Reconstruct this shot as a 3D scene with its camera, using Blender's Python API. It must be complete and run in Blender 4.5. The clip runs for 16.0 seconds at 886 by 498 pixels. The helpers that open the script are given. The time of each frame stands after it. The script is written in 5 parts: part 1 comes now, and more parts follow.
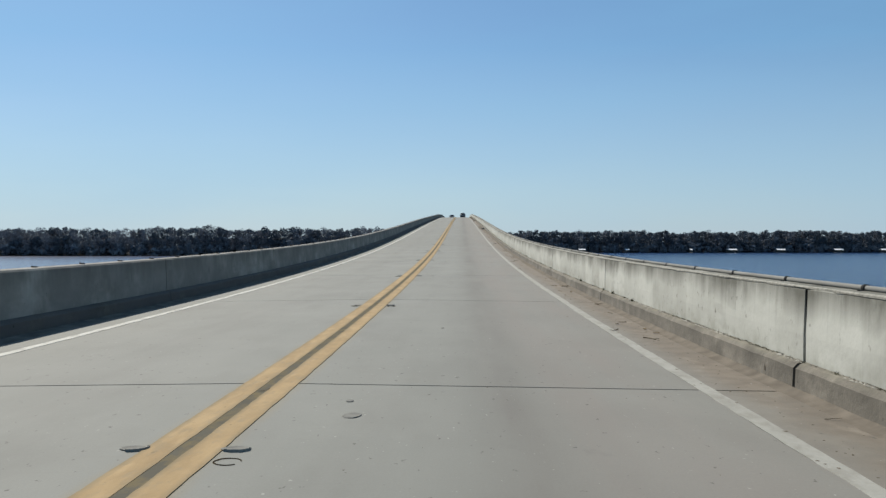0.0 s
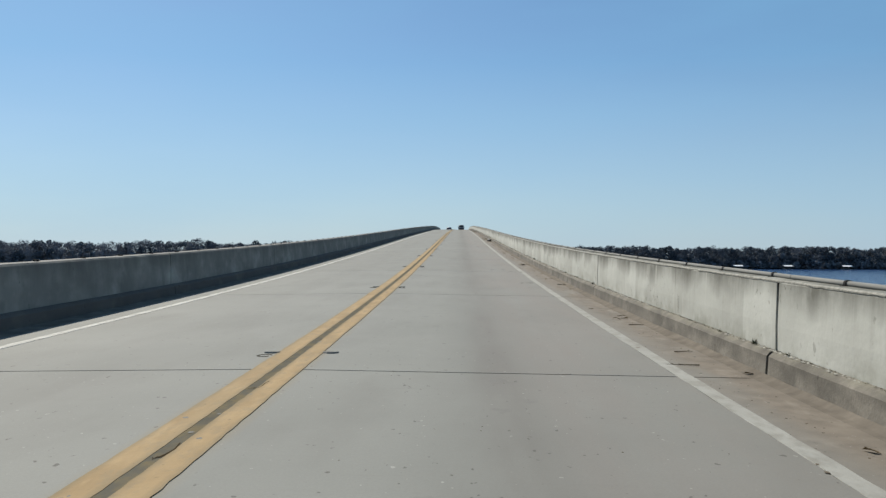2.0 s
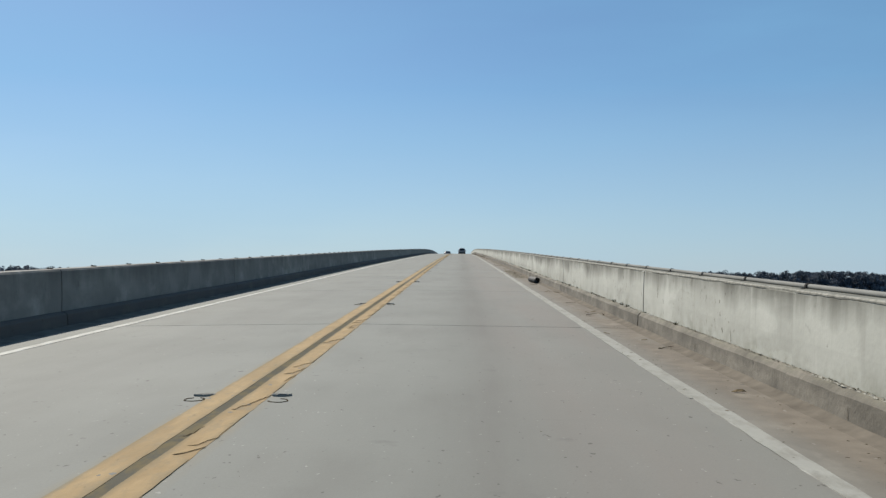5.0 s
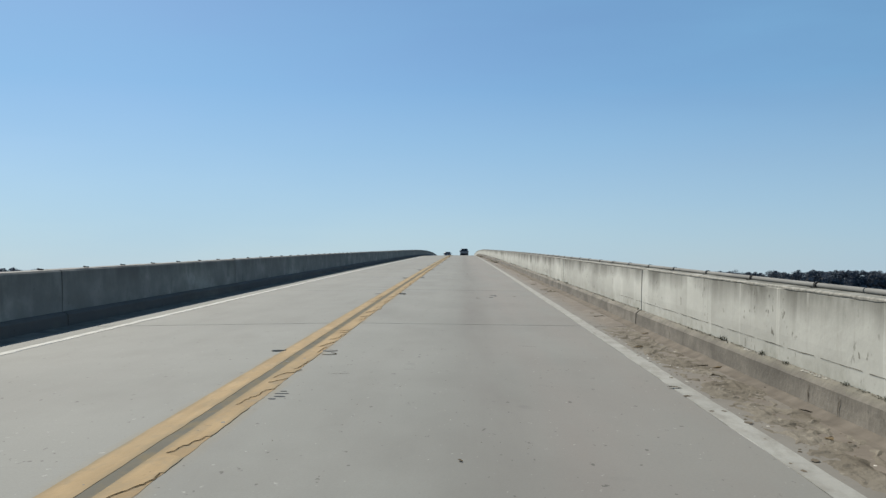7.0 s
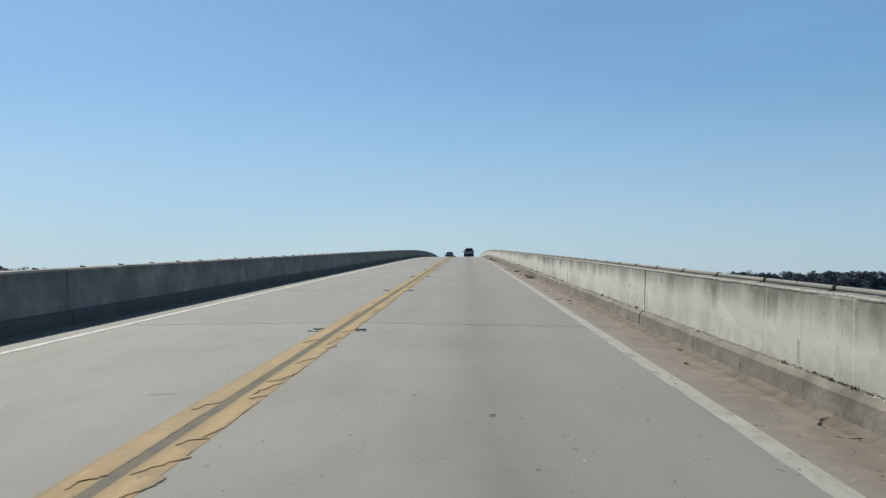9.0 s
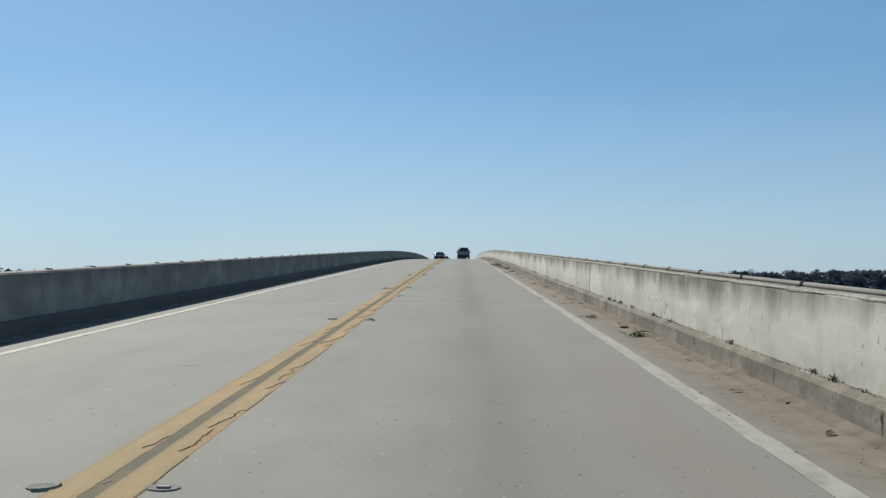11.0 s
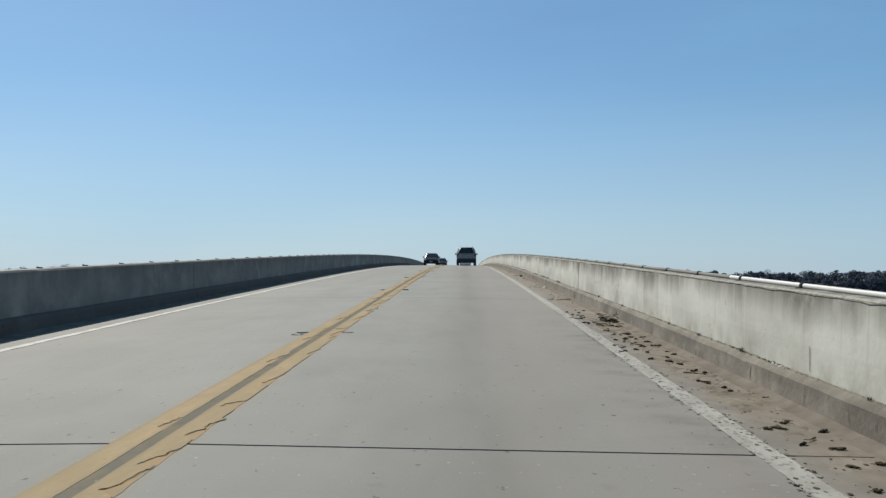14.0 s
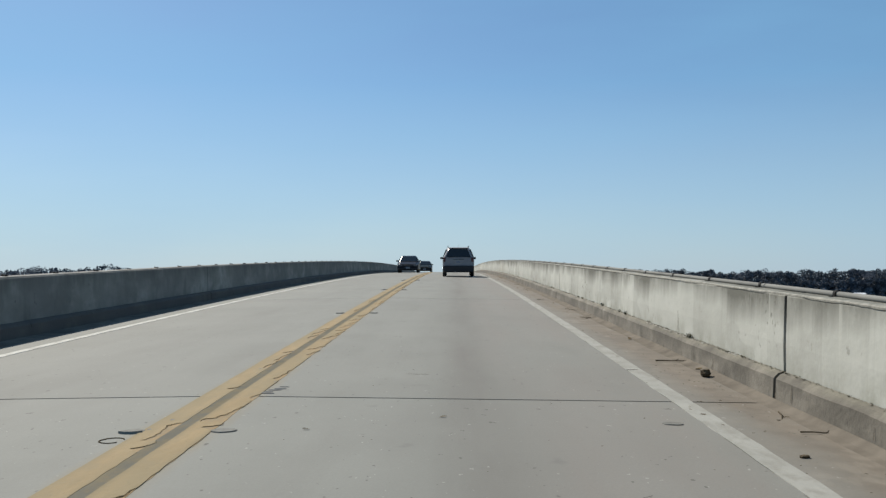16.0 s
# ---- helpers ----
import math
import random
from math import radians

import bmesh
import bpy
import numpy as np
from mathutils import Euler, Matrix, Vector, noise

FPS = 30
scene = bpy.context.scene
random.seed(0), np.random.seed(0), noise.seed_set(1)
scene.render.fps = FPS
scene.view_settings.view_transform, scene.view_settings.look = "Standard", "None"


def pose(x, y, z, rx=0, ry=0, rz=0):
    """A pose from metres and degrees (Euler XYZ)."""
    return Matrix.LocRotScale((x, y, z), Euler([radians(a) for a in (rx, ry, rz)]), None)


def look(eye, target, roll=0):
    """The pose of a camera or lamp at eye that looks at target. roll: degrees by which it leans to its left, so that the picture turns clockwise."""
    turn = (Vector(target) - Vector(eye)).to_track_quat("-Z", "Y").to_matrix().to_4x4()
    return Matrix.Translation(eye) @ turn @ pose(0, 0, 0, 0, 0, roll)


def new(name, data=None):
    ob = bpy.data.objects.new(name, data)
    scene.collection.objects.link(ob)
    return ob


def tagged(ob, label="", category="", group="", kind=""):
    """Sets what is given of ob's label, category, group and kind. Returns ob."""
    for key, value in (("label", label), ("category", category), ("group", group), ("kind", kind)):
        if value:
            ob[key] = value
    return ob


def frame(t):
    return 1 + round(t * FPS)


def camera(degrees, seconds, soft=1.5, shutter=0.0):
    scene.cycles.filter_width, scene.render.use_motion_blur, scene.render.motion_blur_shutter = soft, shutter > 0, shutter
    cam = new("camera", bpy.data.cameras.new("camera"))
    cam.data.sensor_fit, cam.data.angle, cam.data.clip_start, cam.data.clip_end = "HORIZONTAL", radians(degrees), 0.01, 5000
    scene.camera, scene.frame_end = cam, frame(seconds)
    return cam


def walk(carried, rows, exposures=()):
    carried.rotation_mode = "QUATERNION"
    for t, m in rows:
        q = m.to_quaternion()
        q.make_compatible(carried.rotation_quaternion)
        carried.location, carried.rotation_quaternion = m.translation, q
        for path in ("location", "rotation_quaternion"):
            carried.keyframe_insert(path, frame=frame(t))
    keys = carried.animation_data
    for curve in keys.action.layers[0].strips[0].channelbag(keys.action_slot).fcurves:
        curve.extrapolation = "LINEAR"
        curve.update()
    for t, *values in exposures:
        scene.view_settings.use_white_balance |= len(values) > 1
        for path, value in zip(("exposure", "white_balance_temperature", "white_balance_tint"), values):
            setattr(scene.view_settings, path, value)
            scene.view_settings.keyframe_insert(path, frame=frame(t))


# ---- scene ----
# ---------- camera ----------
cam = camera(50.0, 16.0, soft=1.4)
walk(cam, [
    (0.0, pose(1.693, 0.005, 1.250, 89.61, 0.02, 1.10)),
    (0.5, pose(1.699, 8.424, 1.239, 89.64, 0.09, 0.98)),
    (1.0, pose(1.691, 17.196, 1.272, 90.05, -0.01, 1.09)),
    (1.5, pose(1.691, 25.924, 1.350, 90.40, -0.04, 1.10)),
    (2.0, pose(1.729, 34.498, 1.469, 90.50, -0.20, 0.99)),
    (2.5, pose(1.773, 43.156, 1.633, 90.73, 0.01, 1.06)),
    (3.0, pose(1.766, 51.832, 1.835, 91.13, 0.04, 0.89)),
    (3.5, pose(1.767, 60.574, 2.073, 91.87, -0.14, 0.78)),
    (6.0, pose(1.858, 104.260, 3.606, 91.98, -0.03, 1.19)),
    (6.5, pose(1.870, 113.001, 3.941, 91.96, 0.08, 1.15)),
    (7.0, pose(1.878, 121.837, 4.280, 91.97, 0.08, 1.18)),
    (7.5, pose(1.882, 130.658, 4.620, 91.93, -0.02, 1.08)),
    (8.0, pose(1.912, 139.503, 4.959, 91.88, -0.12, 1.53)),
    (10.5, pose(1.847, 182.441, 6.555, 91.93, 0.02, 1.13)),
    (11.0, pose(1.852, 190.910, 6.860, 91.83, 0.05, 1.07)),
    (11.5, pose(1.908, 199.278, 7.158, 91.84, 0.01, 1.12)),
    (12.0, pose(1.911, 207.545, 7.454, 91.73, 0.03, 1.09)),
    (12.5, pose(1.936, 215.815, 7.749, 91.89, 0.06, 1.14)),
    (13.0, pose(1.916, 224.187, 8.048, 91.82, 0.04, 0.87)),
    (13.5, pose(1.962, 232.423, 8.339, 91.83, -0.01, 1.10)),
    (14.0, pose(1.962, 240.471, 8.621, 91.74, -0.13, 1.22)),
    (14.5, pose(1.951, 248.545, 8.902, 91.59, -0.14, 1.09)),
    (15.0, pose(1.916, 256.142, 9.161, 91.88, -0.09, 1.10)),
    (15.5, pose(2.001, 264.060, 9.423, 91.46, 0.04, 1.20)),
    (16.0, pose(1.905, 272.390, 9.703, 91.70, 0.11, 0.57)),
], [(0.0, 0.5), (16.0, 0.5)])

# ---------- daylight ----------
SUN_EL, SUN_LEFT = 41.0, 31.0          # degrees above the horizon, degrees left of the road's line
world = bpy.data.worlds.new("sky")
world.use_nodes = True
scene.world = world
wn = world.node_tree
sky = wn.nodes.new("ShaderNodeTexSky")
sky.sky_type, sky.sun_disc = "NISHITA", False
sky.sun_elevation, sky.sun_rotation = radians(SUN_EL), radians(-SUN_LEFT)
sky.air_density, sky.dust_density, sky.ozone_density, sky.altitude = 0.9, 0.38, 6.0, 0.0
tint = wn.nodes.new("ShaderNodeMix")
tint.data_type, tint.blend_type = "RGBA", "MULTIPLY"
tint.inputs[0].default_value = 1.0
tint.inputs[7].default_value = (0.905, 0.99, 0.985, 1.0)
wn.links.new(sky.outputs[0], tint.inputs[6])
haze = wn.nodes.new("ShaderNodeMix")        # thin even haze over the whole sky
haze.data_type = "RGBA"
haze.inputs[7].default_value = (2.7, 5.9, 8.8, 1.0)
wn.links.new(tint.outputs[2], haze.inputs[6])
veil_way = wn.nodes.new("ShaderNodeTexCoord")
veil_map = wn.nodes.new("ShaderNodeMapping")
veil_map.inputs["Scale"].default_value = (2.0, 2.0, 9.0)
wn.links.new(veil_way.outputs["Generated"], veil_map.inputs["Vector"])
veil = wn.nodes.new("ShaderNodeTexNoise")       # faint high veils
veil.inputs["Scale"].default_value, veil.inputs["Detail"].default_value = 1.3, 5.0
wn.links.new(veil_map.outputs[0], veil.inputs["Vector"])
veil_fac = wn.nodes.new("ShaderNodeMapRange")
veil_fac.inputs["From Min"].default_value, veil_fac.inputs["From Max"].default_value = 0.35, 0.7
veil_fac.inputs["To Min"].default_value, veil_fac.inputs["To Max"].default_value = 0.16, 0.40
wn.links.new(veil.outputs[0], veil_fac.inputs["Value"])
wn.links.new(veil_fac.outputs[0], haze.inputs[0])
# paler air low over the horizon, all round
way = wn.nodes.new("ShaderNodeTexCoord")
height = wn.nodes.new("ShaderNodeSeparateXYZ")
wn.links.new(way.outputs["Generated"], height.inputs[0])
low_air = wn.nodes.new("ShaderNodeMapRange")
low_air.inputs["From Min"].default_value, low_air.inputs["From Max"].default_value = 0.0, 0.20
low_air.inputs["To Min"].default_value, low_air.inputs["To Max"].default_value = 0.6, 0.0
wn.links.new(height.outputs[2], low_air.inputs["Value"])
horizon = wn.nodes.new("ShaderNodeMix")
horizon.data_type = "RGBA"
horizon.inputs[7].default_value = (5.25, 6.65, 8.0, 1.0)
wn.links.new(low_air.outputs[0], horizon.inputs[0])
wn.links.new(haze.outputs[2], horizon.inputs[6])
wn.links.new(horizon.outputs[2], wn.nodes["Background"].inputs[0])
wn.nodes["Background"].inputs[1].default_value = 0.0625
sun = new("sun", bpy.data.lights.new("sun", "SUN"))
sun.data.energy, sun.data.angle, sun.data.color = 5.0, radians(0.6), (1.0, 0.935, 0.83)
e_, a_ = radians(SUN_EL), radians(SUN_LEFT)
sun_way = Vector((-math.sin(a_) * math.cos(e_), math.cos(a_) * math.cos(e_), math.sin(e_)))
sun.matrix_world = look(sun_way * 60 + Vector((0, 100, 0)), Vector((0, 100, 0)))

# ---------- the road's line ----------
CROWN = 0.0137
GRADES = [(-90, 0.0), (-20, -0.0156), (10, 0.0021), (40, 0.0198), (70, 0.0335), (100, 0.0382), (130, 0.0386), (160, 0.0372),
          (190, 0.0358), (220, 0.0357), (250, 0.0345), (280, 0.0300), (310, 0.0217), (340, 0.0131), (400, -0.0037), (520, -0.0370),
          (700, -0.0370), (780, 0.0), (1300, 0.0)]
_gs = np.arange(-90.0, 1300.0, 1.0)
_gg = np.interp(_gs, [g[0] for g in GRADES], [g[1] for g in GRADES])
_gz = np.concatenate([[0.0], np.cumsum((_gg[1:] + _gg[:-1]) / 2)])
_gz -= np.interp(0.0, _gs, _gz)
WATER_Z = -12.3


def road_z(s):
    return float(np.interp(s, _gs, _gz))


def grade(s):
    return float(np.interp(s, _gs, _gg))


def on_deck(x, s, up=0.0):
    """A point x metres right of the centre line, s metres along the road, up metres over the deck."""
    return Vector((x, s, road_z(s) - CROWN * abs(x) + up))


def deck_pose(x, s, up=0.0, turn=0.0):
    return Matrix.Translation(on_deck(x, s, up)) @ pose(0, 0, 0, math.degrees(math.atan(grade(s))), 0, 0) @ pose(0, 0, 0, 0, math.degrees(math.atan(CROWN)) * (1 if x > 0 else -1), turn)


# ---------- materials ----------
def mat(name, rough=0.8, metal=0.0, spec=0.3):
    m = bpy.data.materials.new(name)
    m.use_nodes = True
    b = m.node_tree.nodes["Principled BSDF"]
    b.inputs["Roughness"].default_value, b.inputs["Metallic"].default_value = rough, metal
    b.inputs["Specular IOR Level"].default_value = spec
    return m, m.node_tree, b


def node(nt, kind, **values):
    n = nt.nodes.new(kind)
    for k, v in values.items():
        n.inputs[k.replace("_", " ")].default_value = v
    return n


def coords(nt, sx=1.0, sy=1.0, sz=1.0):
    g = nt.nodes.new("ShaderNodeNewGeometry")
    m = nt.nodes.new("ShaderNodeMapping")
    m.inputs["Scale"].default_value = (sx, sy, sz)
    nt.links.new(g.outputs["Position"], m.inputs["Vector"])
    return m.outputs[0]


def noise_fac(nt, vec, scale, detail=4.0, lo=0.35, hi=0.65, rough=0.55):
    n = node(nt, "ShaderNodeTexNoise", Scale=scale, Detail=detail, Roughness=rough)
    nt.links.new(vec, n.inputs["Vector"])
    return ramp(nt, n.outputs[0], lo, hi)


def ramp(nt, fac, lo, hi):
    r = nt.nodes.new("ShaderNodeMapRange")
    r.inputs["From Min"].default_value, r.inputs["From Max"].default_value = lo, hi
    nt.links.new(fac, r.inputs["Value"])
    return r.outputs[0]


def mix(nt, fac, a, b):
    m = nt.nodes.new("ShaderNodeMix")
    m.data_type = "RGBA"
    for sock, v in ((m.inputs[0], fac), (m.inputs[6], a), (m.inputs[7], b)):
        if isinstance(v, (int, float)):
            sock.default_value = v
        elif isinstance(v, tuple):
            sock.default_value = (*v, 1.0)
        else:
            nt.links.new(v, sock)
    return m.outputs[2]


def times(nt, a, b, op="MULTIPLY"):
    m = nt.nodes.new("ShaderNodeMath")
    m.operation, m.use_clamp = op, True
    for i, v in enumerate((a, b)):
        if isinstance(v, (int, float)):
            m.inputs[i].default_value = v
        else:
            nt.links.new(v, m.inputs[i])
    return m.outputs[0]


def relief(nt, b, height, strength, dist=0.01):
    u = node(nt, "ShaderNodeBump", Strength=strength, Distance=dist)
    nt.links.new(height, u.inputs["Height"])
    nt.links.new(u.outputs[0], b.inputs["Normal"])


def axis(nt, which):
    g = nt.nodes.new("ShaderNodeNewGeometry")
    s = nt.nodes.new("ShaderNodeSeparateXYZ")
    nt.links.new(g.outputs["Position"], s.inputs[0])
    return s.outputs[which]


def band(nt, centre, half, soft):
    """1 within half of x = centre, falling to 0 over soft."""
    x = axis(nt, 0)
    m = nt.nodes.new("ShaderNodeMath")
    m.operation = "ABSOLUTE"
    a = nt.nodes.new("ShaderNodeMath")
    a.operation = "SUBTRACT"
    nt.links.new(x, a.inputs[0])
    a.inputs[1].default_value = centre
    nt.links.new(a.outputs[0], m.inputs[0])
    return ramp(nt, m.outputs[0], half + soft, half)


def plain(name, colour, rough=0.6, metal=0.0, vary=0.25, scale=6.0, spec=0.4):
    m, nt, b = mat(name, rough, metal, spec)
    f = noise_fac(nt, coords(nt), scale, 5.0, 0.3, 0.7)
    dark = tuple(c * (1 - vary) for c in colour)
    nt.links.new(mix(nt, f, dark, colour), b.inputs["Base Color"])
    return m


def attr(nt, name):
    a = nt.nodes.new("ShaderNodeAttribute")
    a.attribute_name = name
    return a.outputs["Fac"]


def make_deck():
    m, nt, b = mat("deck_concrete", 0.85, 0, 0.21)
    c = coords(nt)
    info = nt.nodes.new("ShaderNodeObjectInfo")
    col = mix(nt, noise_fac(nt, c, 0.4, 6.0, 0.3, 0.7), (0.148, 0.152, 0.137), (0.178, 0.182, 0.164))
    col = mix(nt, times(nt, info.outputs["Random"], 0.3), col, (0.130, 0.130, 0.116))
    # cloudy worn patches, longer along the road
    col = mix(nt, times(nt, noise_fac(nt, coords(nt, 1.4, 0.5, 1.0), 0.9, 5.0, 0.48, 0.75), 0.5), col, (0.114, 0.112, 0.100))
    col = mix(nt, times(nt, noise_fac(nt, coords(nt, 1.8, 0.14, 1.0), 1.2, 5.0, 0.45, 0.70), 0.35), col, (0.180, 0.182, 0.165))
    # reddish dust in the outer wheel path
    dust = times(nt, band(nt, 3.05, 0.5, 0.75), noise_fac(nt, coords(nt, 1.0, 0.12, 1.0), 1.3, 5.0, 0.2, 0.7))
    col = mix(nt, times(nt, dust, 0.75), col, (0.168, 0.151, 0.134))
    # oil dripped along the middle of each lane
    oil = times(nt, band(nt, 2.08, 0.12, 0.62), noise_fac(nt, coords(nt, 1.5, 0.10, 1.0), 1.0, 5.0, 0.0, 0.65))
    col = mix(nt, times(nt, oil, 0.38), col, (0.094, 0.091, 0.080))
    core = times(nt, band(nt, 2.08, 0.05, 0.28), noise_fac(nt, coords(nt, 2.0, 0.22, 1.0), 1.0, 5.0, 0.35, 0.7))
    col = mix(nt, times(nt, core, 0.34), col, (0.078, 0.067, 0.060))
    oil2 = times(nt, band(nt, -1.85, 0.10, 0.7), noise_fac(nt, coords(nt, 2.0, 0.06, 1.0), 1.0, 3.0, 0.3, 0.8))
    col = mix(nt, times(nt, oil2, 0.3), col, (0.108, 0.105, 0.094))
    drips = times(nt, band(nt, 1.8, 0.7, 0.5), noise_fac(nt, coords(nt, 1.0, 0.8, 1.0), 2.6, 3.0, 0.66, 0.74))
    col = mix(nt, times(nt, drips, 0.4), col, (0.092, 0.090, 0.083))
    # thin old yellow beside the centre lines
    halo = times(nt, band(nt, 0.0, 0.22, 0.11), noise_fac(nt, coords(nt, 1.0, 0.3, 1.0), 4.0, 6.0, 0.3, 0.7))
    col = mix(nt, times(nt, halo, 0.7), col, (0.185, 0.146, 0.078))
    # sand washed over the shoulder
    x = axis(nt, 0)
    sand = ramp(nt, x, 3.75, 4.25)
    wob = noise_fac(nt, coords(nt, 1.0, 0.35, 1.0), 1.3, 5.0, 0.2, 0.6)
    sandy = mix(nt, noise_fac(nt, c, 4.0, 8.0, 0.3, 0.7), (0.110, 0.092, 0.072), (0.163, 0.139, 0.110))
    sandy = mix(nt, times(nt, noise_fac(nt, coords(nt, 1.6, 0.35, 1), 1.6, 6.0, 0.45, 0.7), 0.55), sandy, (0.098, 0.086, 0.071))
    sandy = mix(nt, times(nt, noise_fac(nt, coords(nt, 1, 0.5, 1), 3.1, 6.0, 0.58, 0.7), 0.6), sandy, (0.215, 0.189, 0.153))
    col = mix(nt, times(nt, sand, times(nt, wob, 0.35, "ADD")), col, sandy)
    # wet leaf stain along one stretch of the edge line
    y = axis(nt, 1)
    stretch = times(nt, ramp(nt, y, 243.0, 248.0), ramp(nt, y, 261.0, 254.0))
    smear = times(nt, times(nt, stretch, band(nt, 3.85, 0.25, 0.5)), noise_fac(nt, coords(nt, 1.3, 1.5, 1.0), 1.5, 7.0, 0.45, 0.65))
    col = mix(nt, times(nt, smear, 0.5), col, (0.083, 0.078, 0.068))
    # broom lines, pits and pale flecks
    col = mix(nt, times(nt, noise_fac(nt, coords(nt, 0.6, 9.0, 1.0), 1.5, 3.0, 0.62, 0.8), 0.2), col, (0.124, 0.119, 0.106))
    pits = noise_fac(nt, coords(nt, 1.0, 0.55, 1.0), 15.0, 2.0, 0.70, 0.74)
    col = mix(nt, times(nt, pits, 0.8), col, (0.058, 0.054, 0.047))
    flecks = noise_fac(nt, coords(nt, 1.0, 0.6, 3.0), 21.0, 2.0, 0.715, 0.75)
    col = mix(nt, times(nt, flecks, 0.28), col, (0.46, 0.45, 0.42))
    col = mix(nt, times(nt, noise_fac(nt, c, 60.0, 4.0, 0.35, 0.65), 0.16), col, (0.105, 0.103, 0.092))
    nt.links.new(col, b.inputs["Base Color"])
    relief(nt, b, noise_fac(nt, c, 45.0, 6.0, 0.2, 0.8), 0.25, 0.004)
    return m


def calc(nt, op, a, b):
    m = nt.nodes.new("ShaderNodeMath")
    m.operation = op
    for i, v in enumerate((a, b)):
        if isinstance(v, (int, float)):
            m.inputs[i].default_value = v
        else:
            nt.links.new(v, m.inputs[i])
    return m.outputs[0]


def make_parapet(height):
    """Limewashed cast concrete: pours of different tone side by side, a ragged dark stain under the top edge,
    thin runs, pale lime tears, moss at the foot and mildewed specks."""
    m, nt, b = mat("parapet_concrete", 0.9, 0, 0.2)
    c = coords(nt)
    up = attr(nt, "up")
    cells = nt.nodes.new("ShaderNodeTexVoronoi")
    cells.voronoi_dimensions = "1D"
    cells.inputs["Scale"].default_value = 0.85
    shift = noise_fac(nt, c, 0.7, 3.0, 0.0, 1.0)
    nt.links.new(calc(nt, "ADD", axis(nt, 1), calc(nt, "MULTIPLY", shift, 0.12)), cells.inputs["W"])
    split = nt.nodes.new("ShaderNodeSeparateColor")
    nt.links.new(cells.outputs["Color"], split.inputs[0])
    cell, cell2 = split.outputs[0], split.outputs[1]
    tone = calc(nt, "ADD", calc(nt, "MULTIPLY", noise_fac(nt, coords(nt, 1, 0.6, 1.2), 1.4, 7.0, 0.32, 0.68, 0.6), 0.55), calc(nt, "MULTIPLY", cell, 0.5))
    col = mix(nt, ramp(nt, tone, 0.1, 0.95), (0.312, 0.311, 0.276), (0.458, 0.459, 0.413))
    # square trowelled patches
    patch = times(nt, ramp(nt, cell2, 0.70, 0.74), noise_fac(nt, coords(nt, 1, 0.5, 1.6), 1.5, 2.0, 0.50, 0.53))
    col = mix(nt, times(nt, patch, 0.25), col, (0.235, 0.235, 0.208))
    # the stain under the top edge
    drop = noise_fac(nt, coords(nt, 0.05, 1.0, 0.10), 0.9, 6.0, 0.25, 0.75, 0.60)
    reach = calc(nt, "ADD", up, calc(nt, "ADD", calc(nt, "MULTIPLY", drop, 0.36), calc(nt, "MULTIPLY", cell2, 0.13)))
    stain = times(nt, ramp(nt, reach, height * 0.97, height * 1.27), times(nt, noise_fac(nt, coords(nt, 1.0, 1.6, 1.2), 1.6, 7.0, 0.25, 0.65, 0.65), 0.35, "ADD"))
    col = mix(nt, times(nt, stain, 0.95), col, (0.102, 0.100, 0.083))
    runs = times(nt, noise_fac(nt, coords(nt, 1.0, 7.0, 0.16), 1.3, 5.0, 0.56, 0.68), ramp(nt, up, height * 0.35, height * 0.95))
    col = mix(nt, times(nt, runs, 0.26), col, (0.12, 0.117, 0.098))
    tears = noise_fac(nt, coords(nt, 1.0, 3.6, 0.10), 1.5, 3.0, 0.66, 0.72)
    col = mix(nt, times(nt, tears, 0.5), col, (0.46, 0.455, 0.405))
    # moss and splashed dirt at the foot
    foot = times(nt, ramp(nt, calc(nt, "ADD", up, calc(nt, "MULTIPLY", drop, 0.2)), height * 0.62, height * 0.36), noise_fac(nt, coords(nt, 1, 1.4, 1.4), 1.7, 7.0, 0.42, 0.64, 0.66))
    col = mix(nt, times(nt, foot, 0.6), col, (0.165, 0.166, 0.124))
    specks = times(nt, noise_fac(nt, coords(nt, 1, 1, 0.8), 13.0, 4.0, 0.63, 0.69), noise_fac(nt, c, 0.55, 3.0, 0.48, 0.62))
    col = mix(nt, times(nt, specks, 0.8), col, (0.085, 0.08, 0.062))
    spots = noise_fac(nt, c, 6.0, 4.0, 0.69, 0.73)
    col = mix(nt, times(nt, spots, 0.45), col, (0.13, 0.127, 0.105))
    nt.links.new(col, b.inputs["Base Color"])
    relief(nt, b, noise_fac(nt, c, 18.0, 8.0, 0.2, 0.8), 0.22, 0.008)
    return m


